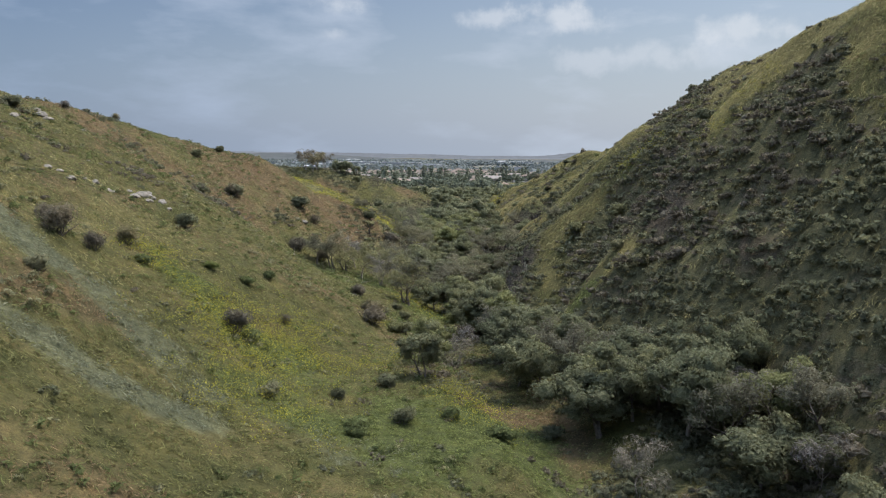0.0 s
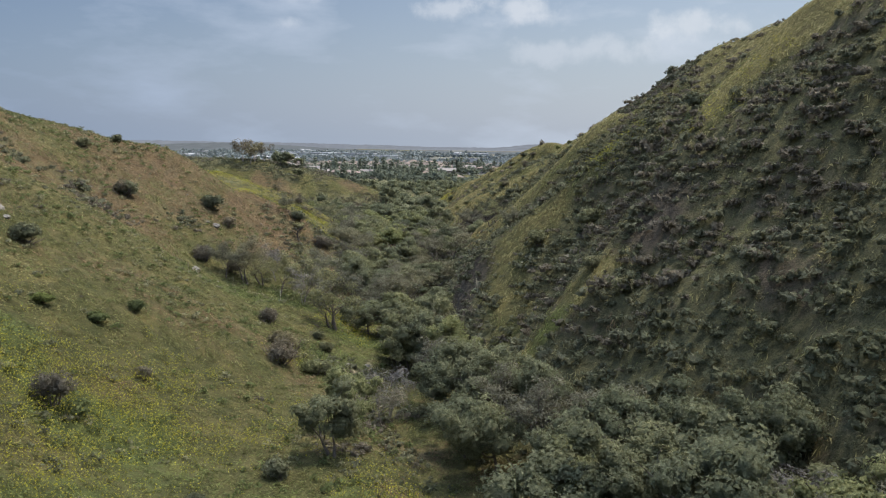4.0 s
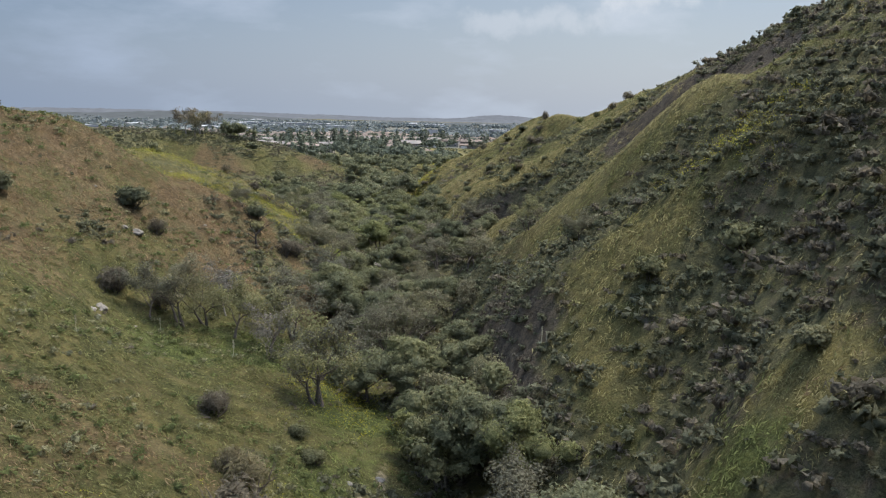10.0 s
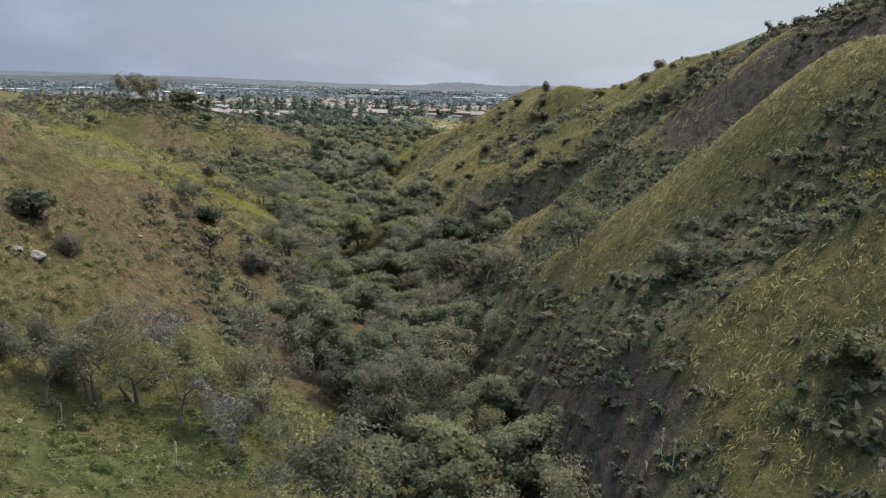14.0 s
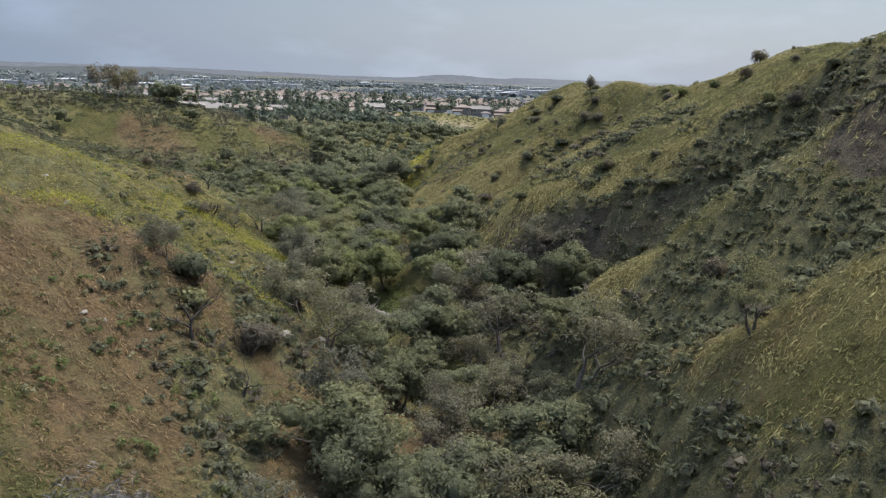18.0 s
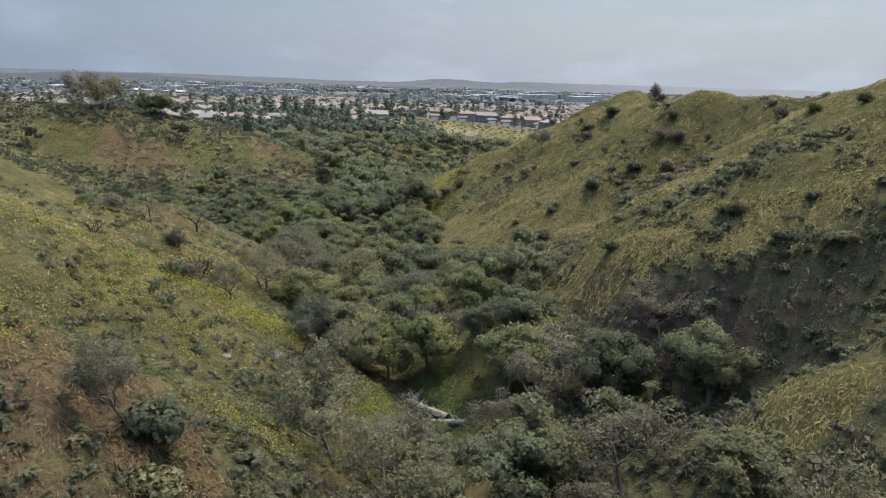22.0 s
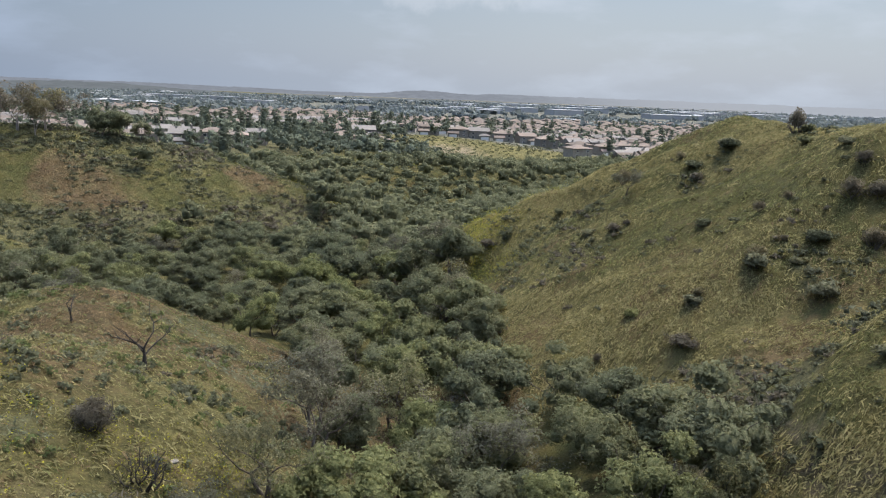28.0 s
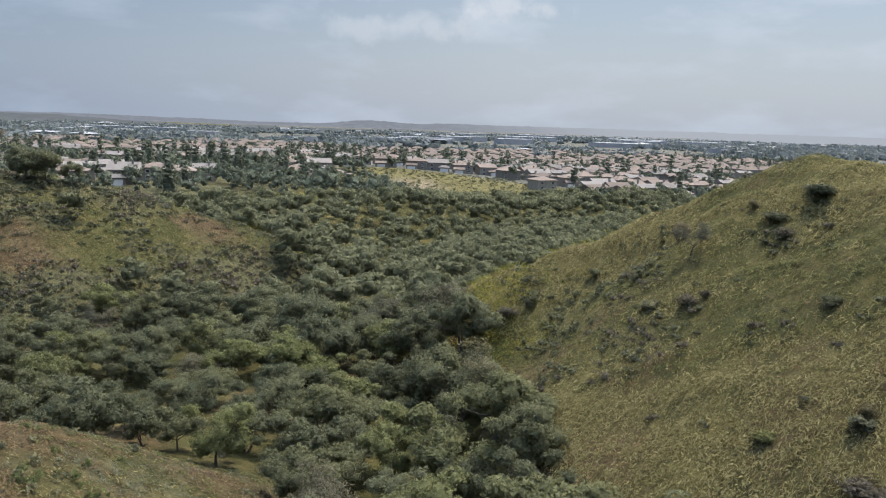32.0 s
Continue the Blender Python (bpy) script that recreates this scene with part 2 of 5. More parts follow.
# ---- materials ----
def mat(name, rough=0.85, spec=0.25):
    m = bpy.data.materials.new(name)
    m.use_nodes = True
    b = m.node_tree.nodes["Principled BSDF"]
    b.inputs["Roughness"].default_value = rough
    b.inputs["Specular IOR Level"].default_value = spec
    return m, m.node_tree.nodes, m.node_tree.links, b


def noise_node(n, l, vec, scale, detail=4, rough=0.6):
    t = n.new("ShaderNodeTexNoise")
    t.inputs["Scale"].default_value, t.inputs["Detail"].default_value, t.inputs["Roughness"].default_value = scale, detail, rough
    l.new(vec, t.inputs["Vector"])
    return t.outputs[0]


def ramp_node(n, l, fac, stops):
    r = n.new("ShaderNodeValToRGB")
    e = r.color_ramp.elements
    e[0].position, e[0].color = stops[0][0], (*stops[0][1], 1)
    e[1].position, e[1].color = stops[-1][0], (*stops[-1][1], 1)
    for p, c in stops[1:-1]:
        e.new(p).color = (*c, 1)
    l.new(fac, r.inputs[0])
    return r.outputs[0]


def mix_node(n, l, fac, a, b, blend="MIX"):
    x = n.new("ShaderNodeMix")
    x.data_type, x.blend_type = "RGBA", blend
    for src, key in ((fac, "Factor"), (a, "A"), (b, "B")):
        if isinstance(src, (int, float)):
            x.inputs[key].default_value = src
        elif isinstance(src, tuple):
            x.inputs[key].default_value = (*src, 1)
        else:
            l.new(src, x.inputs[key])
    return x.outputs["Result"]


def attr_node(n, name):
    a = n.new("ShaderNodeAttribute")
    a.attribute_name = name
    return a.outputs["Fac"]


def math_node(n, l, op, a, b):
    x = n.new("ShaderNodeMath")
    x.operation, x.use_clamp = op, False
    for i, v in enumerate((a, b)):
        if isinstance(v, (int, float)):
            x.inputs[i].default_value = v
        else:
            l.new(v, x.inputs[i])
    return x.outputs[0]


def bump_node(n, l, b, height, strength, distance):
    x = n.new("ShaderNodeBump")
    x.inputs["Strength"].default_value, x.inputs["Distance"].default_value = strength, distance
    l.new(height, x.inputs["Height"])
    l.new(x.outputs[0], b.inputs["Normal"])


def ground_material():
    m, n, l, b = mat("hillside_ground", 0.95, 0.1)
    co = n.new("ShaderNodeTexCoord").outputs["Object"]
    big, mid, fine, tiny = noise_node(n, l, co, 0.05, 4), noise_node(n, l, co, 0.22, 5), noise_node(n, l, co, 1.1, 5, 0.7), noise_node(n, l, co, 6.0, 5, 0.75)
    green = ramp_node(n, l, mid, [(0.3, (0.062, 0.068, 0.027)), (0.5, (0.096, 0.09, 0.038)), (0.72, (0.135, 0.114, 0.052))])
    dry = ramp_node(n, l, mid, [(0.3, (0.118, 0.08, 0.05)), (0.5, (0.125, 0.094, 0.054)), (0.7, (0.115, 0.105, 0.052))])
    straw = ramp_node(n, l, mid, [(0.3, (0.092, 0.084, 0.038)), (0.52, (0.138, 0.124, 0.054)), (0.72, (0.19, 0.166, 0.072))])
    soil = ramp_node(n, l, fine, [(0.3, (0.13, 0.105, 0.072)), (0.7, (0.29, 0.245, 0.185))])
    rock = ramp_node(n, l, fine, [(0.3, (0.045, 0.038, 0.03)), (0.7, (0.115, 0.096, 0.076))])
    def edge(name):
        s = math_node(n, l, "ADD", attr_node(n, name), math_node(n, l, "MULTIPLY", math_node(n, l, "SUBTRACT", fine, 0.5), 0.9))
        s = math_node(n, l, "ADD", s, math_node(n, l, "MULTIPLY", math_node(n, l, "SUBTRACT", mid, 0.5), 0.6))
        return ramp_node(n, l, s, [(0.36, (0, 0, 0)), (0.64, (1, 1, 1))])
    c = mix_node(n, l, edge("straw"), green, straw)
    c = mix_node(n, l, edge("dry"), c, dry)
    c = mix_node(n, l, edge("silver"), c, ramp_node(n, l, fine, [(0.3, (0.09, 0.097, 0.055)), (0.7, (0.132, 0.137, 0.088))]))
    c = mix_node(n, l, edge("lush"), c, ramp_node(n, l, fine, [(0.3, (0.056, 0.07, 0.024)), (0.7, (0.1, 0.114, 0.042))]))
    c = mix_node(n, l, edge("town"), c, ramp_node(n, l, mid, [(0.35, (0.085, 0.09, 0.078)), (0.65, (0.16, 0.155, 0.14))]))
    low = ramp_node(n, l, fine, [(0.3, (0.068, 0.068, 0.038)), (0.7, (0.135, 0.126, 0.068))])
    c = mix_node(n, l, edge("brush"), c, low)
    c = mix_node(n, l, edge("rock"), c, rock)
    c = mix_node(n, l, edge("bare"), c, soil)
    c = mix_node(n, l, 1.0, c, ramp_node(n, l, tiny, [(0.3, (0.5, 0.5, 0.5)), (0.5, (1.0, 1.0, 1.0)), (0.7, (1.5, 1.48, 1.4))]), "MULTIPLY")
    c = mix_node(n, l, 0.6, c, ramp_node(n, l, big, [(0.3, (0.75, 0.75, 0.7)), (0.7, (1.15, 1.15, 1.1))]), "MULTIPLY")
    c = mix_node(n, l, 1.0, c, (0.88, 0.88, 0.86), "MULTIPLY")
    weeds = noise_node(n, l, co, 0.55, 6, 0.72)
    c = mix_node(n, l, 0.85, c, ramp_node(n, l, weeds, [(0.36, (0.62, 0.64, 0.62)), (0.5, (1.0, 1.0, 1.0)), (0.66, (1.25, 1.2, 1.05))]), "MULTIPLY")
    l.new(c, b.inputs["Base Color"])
    bump_node(n, l, b, math_node(n, l, "ADD", fine, math_node(n, l, "MULTIPLY", tiny, 1.2)), 0.8, 0.35)
    return m


def leaf_material(name, dark, light, spread=0.35, trans=0.48):
    """Foliage: each leaf clump varies by island, each plant by object."""
    m, n, l, b = mat(name, 0.9, 0.08)
    geo = n.new("ShaderNodeNewGeometry").outputs["Random Per Island"]
    obj = n.new("ShaderNodeObjectInfo").outputs["Random"]
    co = n.new("ShaderNodeTexCoord").outputs["Object"]
    nz = noise_node(n, l, co, 0.9, 3)
    f = math_node(n, l, "ADD", math_node(n, l, "MULTIPLY", geo, 0.55), math_node(n, l, "MULTIPLY", nz, 0.45))
    c = ramp_node(n, l, f, [(0.15, dark), (0.8, light)])
    leafy = noise_node(n, l, co, 5.5, 3, 0.75)
    c = mix_node(n, l, 1.0, c, ramp_node(n, l, leafy, [(0.34, (0.72, 0.72, 0.72)), (0.5, (1.06, 1.06, 1.06)), (0.66, (1.36, 1.36, 1.32))]), "MULTIPLY")
    bump_node(n, l, b, leafy, 0.8, 0.3)
    g = 1 - spread
    c = mix_node(n, l, 1.0, c, ramp_node(n, l, obj, [(0.0, (g * 0.98, g * 1.02, g * 1.06)), (0.5, (1, 1, 1)), (0.78, (1 + spread * 0.4, 1 + spread * 0.3, 1 - spread * 0.1)), (1.0, (1 + spread, 1 + spread * 1.15, 1 - spread * 0.5))]), "MULTIPLY")
    l.new(c, b.inputs["Base Color"])
    if trans:
        tr = n.new("ShaderNodeBsdfTranslucent")
        l.new(c, tr.inputs["Color"])
        mx = n.new("ShaderNodeMixShader")
        mx.inputs[0].default_value = trans
        l.new(b.outputs[0], mx.inputs[1]); l.new(tr.outputs[0], mx.inputs[2])
        l.new(mx.outputs[0], n["Material Output"].inputs["Surface"])
    return m


def plain_material(name, a, b_, scale=3.0, rough=0.8, bump=0.15, spread=0.0):
    m, n, l, b = mat(name, rough)
    co = n.new("ShaderNodeTexCoord").outputs["Object"]
    nz = noise_node(n, l, co, scale, 6, 0.65)
    c = ramp_node(n, l, nz, [(0.3, a), (0.7, b_)])
    if spread:
        obj = n.new("ShaderNodeObjectInfo").outputs["Random"]
        c = mix_node(n, l, 1.0, c, ramp_node(n, l, obj, [(0, (1 - spread,) * 3), (1, (1 + spread,) * 3)]), "MULTIPLY")
    l.new(c, b.inputs["Base Color"])
    if bump:
        bump_node(n, l, b, nz, 0.6, bump)
    return m


M_GROUND = ground_material()
M_OAK = leaf_material("oak_leaves", (0.118, 0.126, 0.076), (0.185, 0.193, 0.115), 0.2)
M_OAK_GREY = leaf_material("grey_oak_leaves", (0.115, 0.112, 0.08), (0.195, 0.188, 0.135), 0.22)
M_SAGE = leaf_material("sage_scrub", (0.105, 0.106, 0.068), (0.22, 0.218, 0.14), 0.3)
M_DARK_BUSH = leaf_material("dark_shrub", (0.095, 0.1, 0.063), (0.175, 0.18, 0.108), 0.28)
M_GREEN_BUSH = leaf_material("fresh_green_shrub", (0.07, 0.086, 0.038), (0.135, 0.158, 0.068), 0.3)
M_BROWN_BUSH = leaf_material("dry_brush", (0.1, 0.088, 0.066), (0.19, 0.168, 0.128), 0.25)
M_BARK = plain_material("grey_brown_bark", (0.055, 0.047, 0.04), (0.14, 0.12, 0.10), 4.0, 0.9, 0.05)
M_DEAD = plain_material("bleached_dead_wood", (0.13, 0.115, 0.096), (0.29, 0.262, 0.225), 4.0, 0.85, 0.04)
M_TWIG = leaf_material("grey_twigs", (0.13, 0.12, 0.11), (0.25, 0.235, 0.215), 0.2, 0.2)
M_BURNT = plain_material("charred_wood", (0.02, 0.018, 0.016), (0.06, 0.052, 0.045), 4.0, 0.85, 0.04)
M_ROCK = plain_material("pale_sandstone", (0.12, 0.11, 0.094), (0.24, 0.22, 0.19), 1.2, 0.9, 0.25, 0.15)

# ---- the ground: one sheet to the horizon, finest along the canyon ----
def spaced(lo, hi, step, out_lo, out_hi, grow):
    mid = list(np.arange(lo, hi + step / 2, step))
    a, s = [lo], step
    while a[-1] > out_lo:
        s *= grow
        a.append(a[-1] - s)
    b, s = [mid[-1]], step
    while b[-1] < out_hi:
        s *= grow
        b.append(b[-1] + s)
    return np.array(a[:0:-1] + mid + b[1:])


def zones(x, y, z, slope):
    """How far each cover reaches at a place: dry red grass, pale straw, bare soil, rock."""
    def blob(cx, cy, rx, ry):
        return np.exp(-(((x - cx) / rx) ** 2 + ((y - cy) / ry) ** 2))
    u = x - np.interp(y, AXIS_Y, AXIS_X)
    patch = fbm(x, y, 22, 3, 21)
    dry = 0.35 - 0.04 * np.clip((125 - y) / 30, 0, 1) + 0.05 * np.clip((-12 - u) / 10, 0, 1) * (y < 175) + 0.5 * patch + 0.42 * fbm(x, y, 6, 3, 23)
    dry = dry + 0.2 * blob(-24, 165, 13, 10) + 0.15 * blob(-18, 168, 10, 7) + 0.35 * blob(-17, 150, 6, 4) + 0.5 * blob(-17, 104, 8, 6) + 0.15 * blob(-34, 128, 12, 10)
    dry = np.where((y > 295) & (x < 12), dry - 0.22, dry) + 1.1 * blob(-49, 321, 8, 7) + 0.95 * blob(-20, 340, 9, 5) - 0.3 * blob(-34, 332, 7, 9) + 0.35 * blob(-40, 118, 14, 12)
    dry = dry - 0.6 * blob(0.5, 198, 6, 10) - 0.8 * blob(-16, 131, 11, 13) - 0.5 * blob(-8, 70, 14, 24) - 0.12 * np.clip((u - 4) / 6, 0, 1)
    dry = dry + 0.5 * np.clip(fbm(x, y, 9, 3, 27), 0, 1) * (x > 10) * (y > 185)
    dry = dry + 0.45 * blob(24, 224, 8, 6) + 0.35 * blob(20, 240, 5, 8) + 0.25 * blob(15, 160, 9, 9)
    straw = 0.27 + 0.4 * fbm(x, y, 17, 3, 31) + 0.16 * np.clip(ribs(x, y), -1.5, 2) + 0.22 * np.clip((u - 5) / 8, 0, 1) * np.clip((y - 185) / 25, 0, 1) * np.clip((330 - y) / 20, 0, 1) + 0.30 * np.clip((-3 - u) / 5, 0, 1) * np.clip((y - 182) / 14, 0, 1) * np.clip((250 - y) / 12, 0, 1)
    straw = straw + 0.12 * np.clip((u - 5) / 5, 0, 1) * (y < 190)
    straw = straw + (1.0 * streaks(x, y, 6.5, 33) + 0.55 * streaks(x, y, 2.8, 35)) * np.clip((u - 4) / 4, 0, 1) * (y < 330)
    straw = straw - 0.5 * blob(-16, 131, 13, 15) - 0.35 * blob(-8, 74, 16, 26)
    rock = np.clip((slope - 1.1) * 1.2, 0, 0.4) + 0.2 * fbm(x, y, 9, 3, 51) * (slope > 0.7)
    rock = rock + 1.0 * ledge(x, y)
    rock = rock + 0.5 * blob(12.5, 132, 2.5, 14) + 0.4 * blob(20, 190, 4, 6) + 0.6 * blob(30, 97, 4, 5) + 0.5 * blob(34, 82, 4, 7) + 0.75 * blob(47, 172, 4, 9) + 0.75 * blob(40, 154, 4, 6) + 0.3 * blob(28, 97, 3, 5) + 0.5 * blob(-10, 178, 3, 3) + 0.4 * blob(13, 214, 3, 14) + 0.4 * blob(11, 126, 2.5, 10)
    rock = rock + 0.55 * np.exp(-((x + 47 + 0.35 * (y - 95)) / 2.0) ** 2) * ((y > 75) & (y < 118)) * np.clip(0.5 + fbm(x, y, 8, 2, 53), 0, 1)
    bare = 0.05 + 0.25 * fbm(x, y, 6, 3, 61) - 0.25
    path = np.interp(y, (40, 60, 92, 104, 110, 118, 128, 140, 160, 200, 215), (13, 8, -1, -2, -0.8, 1.2, 1.5, 0.5, -1, 0.5, 2))
    bare = bare + 1.1 * np.exp(-((x - path) / 1.2) ** 2) * ((y > 40) & (y < 215)) * (0.55 + 0.9 * blob(-1.5, 112, 8, 9) + 0.15 * blob(0.5, 196, 6, 10)) * np.clip(0.7 + 0.6 * fbm(x, y, 14, 2, 71), 0, 1)
    bare = bare + 0.5 * blob(-9.5, 178, 3, 2.5) + 0.35 * blob(-20, 216, 3, 7)
    # trail along the far crest, dry bank below the houses
    bare = bare + 0.8 * np.exp(-((y - 351 - 0.12 * (x + 50)) / 1.3) ** 2) * ((x > -80) & (x < -20)) + 0.75 * blob(82, 592, 46, 44) * (0.75 + 0.9 * fbm(x, y, 30, 2, 63))
    straw = straw + 0.8 * blob(90, 592, 60, 46) + 0.25 * (y > 600)
    bare = bare + 0.30 * np.clip((y - 480) / 60, 0, 1) + 0.2 * fbm(x, y, 120, 2, 62) * (y > 480)
    dry = np.where(y > 395, dry * 0.5, dry)
    far = np.clip((1300 - y) / 300, 0.1, 1)
    straw, bare = straw * far, bare * far
    return np.clip(dry, 0, 1), np.clip(straw, 0, 1), np.clip(bare, 0, 1), np.clip(rock, 0, 1)


def scrub_chance(x, y):
    """How thick the brush stands at a place: in gullies and broken patches, thin on the ribs."""
    u = x - np.interp(y, AXIS_Y, AXIS_X)
    z = land(x, y)
    n, f = fbm(x, y, 16, 3, 91), fbm(x, y, 6, 3, 92)
    gully = -0.32 * np.interp(y, (195, 225), (1, 0.3)) * np.clip(ribs(x, y), -1.6, 2)
    thick = np.interp(y, (20, 60, 110, 135, 175, 200, 225, 300), (0.55, 0.55, 0.50, 0.46, 0.34, 0.02, -0.30, -0.36)) + np.clip((2 - z) / 30, -0.35, 0.2)
    east = np.interp(y, (212, 238), (1, 0.4)) * np.clip((u - 5) / 4, 0, 1) * np.clip((thick + 0.95 * n + 0.65 * f + gully) * 2.2, 0, 1)
    foot = np.clip((u - 5) / 4, 0, 1) * np.clip((16 - u) / 5, 0, 1) * np.clip((200 - y) / 12, 0, 1) * np.clip(0.75 + 1.2 * f, 0, 1)
    spur = np.exp(-(((x + 15) / 13) ** 2 + ((y - 165) / 16) ** 2))
    west = np.clip((-u - 3) / 5, 0, 1) * np.clip((0.75 * n + 0.75 * f - 0.33 + 0.12 * np.clip((y - 132) / 18, 0, 1) + 0.28 * spur) * 2.2, 0, 1) * np.clip((y - 62) / 20, 0, 1) * np.interp(y, (176, 186), (1, 0.3))
    knoll = ((x < -10) & (y > 184) & (y < 258)) * np.clip((n + f - 0.15) * 1.5, 0, 1) * 0.4
    north = np.clip((y - 298) / 10, 0, 1) * (x < 8) * np.clip((0.32 + 0.7 * n + 0.8 * f + 0.5 * np.clip((-22 - z) / 5, 0, 1)) * 1.5, 0.05, 1)
    under = np.clip((11 - np.abs(u - 4)) / 4, 0, 1) * np.clip((y - 32) / 15, 0, 1) * np.clip((190 - y) / 20, 0, 1) * np.clip(0.3 + 1.3 * f, 0, 0.7)
    north = north * (1 - 0.85 * np.exp(-(((x + 49) / 8) ** 2 + ((y - 321) / 7) ** 2))) * (1 - 0.75 * np.exp(-(((x + 20) / 9) ** 2 + ((y - 340) / 5) ** 2)))
    east = east * (1 - 0.9 * ledge(x, y))
    return np.maximum.reduce([under, east, foot, west * (y < 300), knoll, north])


def mustard_chance(x, y):
    def blob(cx, cy, rx, ry):
        return np.exp(-(((x - cx) / rx) ** 2 + ((y - cy) / ry) ** 2))
    c = 0.65 * blob(-17, 70, 5, 8) + 0.6 * blob(-11.5, 80, 5, 8) + 0.8 * blob(-27.6, 77.6, 3, 4) + 0.4 * blob(-3.4, 128, 3, 6) + 0.6 * blob(4.3, 71, 3, 4) + 0.7 * blob(-20, 75, 3, 3) + 0.5 * blob(-6.3, 103.6, 2, 2) + 0.5 * blob(-12, 58, 4, 4)
    line = np.abs(y - np.interp(x, (-40, -36, -30, -24, -19, -15.5, -11), (197, 198, 198, 199, 202.5, 203.5, 202)))
    c = c + 2.1 * np.exp(-(line / 2.8) ** 2) * ((x > -40) & (x < -10.5)) * np.interp(x, (-25, -18), (0.25, 1.0)) + 0.5 * blob(-21, 192, 6, 3)
    c = c + 0.3 * blob(-25, 211, 6, 2.5) + 0.3 * blob(-17, 210, 4, 4) + 0.8 * blob(-28, 174, 6, 2.5) + 0.7 * blob(-13, 176, 2, 2) + 0.5 * blob(-4.6, 193, 2, 3)
    c = c + 0.6 * blob(31, 123, 2.5, 5) + 0.5 * blob(27, 127, 2, 3) + 0.4 * blob(40, 104, 5, 2) + 1.6 * blob(16, 288, 5, 7) + 1.6 * blob(11.0, 281.1, 2.5, 5) + 1.6 * blob(14.7, 279.4, 2.5, 5) + 0.4 * blob(24, 285, 5, 5)
    return np.clip(c * (0.55 + 1.1 * fbm(x, y, 5, 3, 99)), 0, 1)


def lush(x, y):
    """Fresh green growth: the bench, the path's edges, the foot of the west slope, clearings in the woods."""
    def blob(cx, cy, rx, ry):
        return np.exp(-(((x - cx) / rx) ** 2 + ((y - cy) / ry) ** 2))
    g = 1.1 * blob(-13, 130, 9, 8) + 0.9 * blob(-1, 123, 4, 12) + 0.8 * blob(-6, 64, 12, 13) + 0.9 * blob(7, 62, 8, 14) + 0.6 * blob(-4.5, 110, 4, 9) + 0.9 * blob(3, 254, 4, 9) + 0.8 * blob(-4.6, 193, 4, 7) + 0.9 * blob(1, 198, 5, 9)
    g = g + 0.6 * blob(-27, 80, 7, 9) + 0.6 * blob(29, 124, 4, 9) + 0.7 * blob(24, 113.8, 5, 3) + 0.6 * blob(32, 109.5, 5, 3) + 0.6 * blob(19, 96, 4, 4) + 0.5 * blob(37, 113, 4, 8) + 0.5 * blob(-21, 232, 4, 12)
    g = g + 0.4 * np.clip(streaks(x, y, 5.0, 37), 0, 1) * (x > 8) * (y < 300)
    g = g + 0.5 * mustard_chance(x, y)
    return np.clip(g * (0.8 + 0.9 * fbm(x, y, 6, 3, 73)), 0, 1)


def silver_weeds(x, y):
    """Bands of grey flowering weeds slanting down the west slope, and patches on the knoll."""
    a = np.exp(-((y - np.interp(x, (-60, -34, -24, -19, -6), (68, 62, 60, 57.2, 55))) / 3.4) ** 2) * np.clip((4 - x) / 6, 0, 1)
    b = np.exp(-((y - np.interp(x, (-60, -26.6, -19, -14), (44, 48.9, 49.6, 52.5))) / 2.6) ** 2) * np.clip((-10 - x) / 5, 0, 1)
    k = ((y > 184) & (y < 260) & (x < -11)) * np.clip(0.2 + 1.1 * fbm(x, y, 10, 3, 77), 0, 0.4)
    return np.clip(np.maximum.reduce([a, b, k]) * (0.85 + 0.8 * fbm(x, y, 5, 3, 78)), 0, 0.85)


GX = spaced(-96, 70, 1.3, -4500, 4500, 1.09)
GY = spaced(-4, 325, 1.45, -1200, 4900, 1.05)
XX, YY = np.meshgrid(GX, GY)
ZZ = land(XX, YY)
gy_, gx_ = np.gradient(ZZ, GY, GX)
SLOPE = np.hypot(gx_, gy_)
nx, ny = len(GX), len(GY)
idx = np.arange(nx * ny).reshape(ny, nx)
quads = np.stack([idx[:-1, :-1], idx[:-1, 1:], idx[1:, 1:], idx[1:, :-1]], -1).reshape(-1, 4)


def mesh_from(name, verts, faces, material):
    """A mesh from arrays of vertices (with normals in columns 3 to 5, if given) and of faces that all have the same number of corners."""
    verts, faces = np.asarray(verts, np.float32), np.asarray(faces, np.int32)
    me = bpy.data.meshes.new(name)
    k = faces.shape[1]
    me.vertices.add(len(verts)); me.vertices.foreach_set("co", np.ascontiguousarray(verts[:, :3]).ravel())
    me.loops.add(faces.size); me.loops.foreach_set("vertex_index", faces.ravel())
    me.polygons.add(len(faces))
    me.polygons.foreach_set("loop_start", np.arange(0, faces.size, k, dtype=np.int32))
    me.update(calc_edges=True)
    if verts.shape[1] == 6:
        soft = verts[:, 3:] / np.maximum(np.linalg.norm(verts[:, 3:], axis=1, keepdims=True), 1e-6)
        me.attributes.new("custom_normal", "FLOAT_VECTOR", "POINT").data.foreach_set("vector", np.ascontiguousarray(soft).ravel())
        me.polygons.foreach_set("use_smooth", np.ones(len(faces), bool))
    for one in material if isinstance(material, (list, tuple)) else [material]:
        me.materials.append(one)
    return me


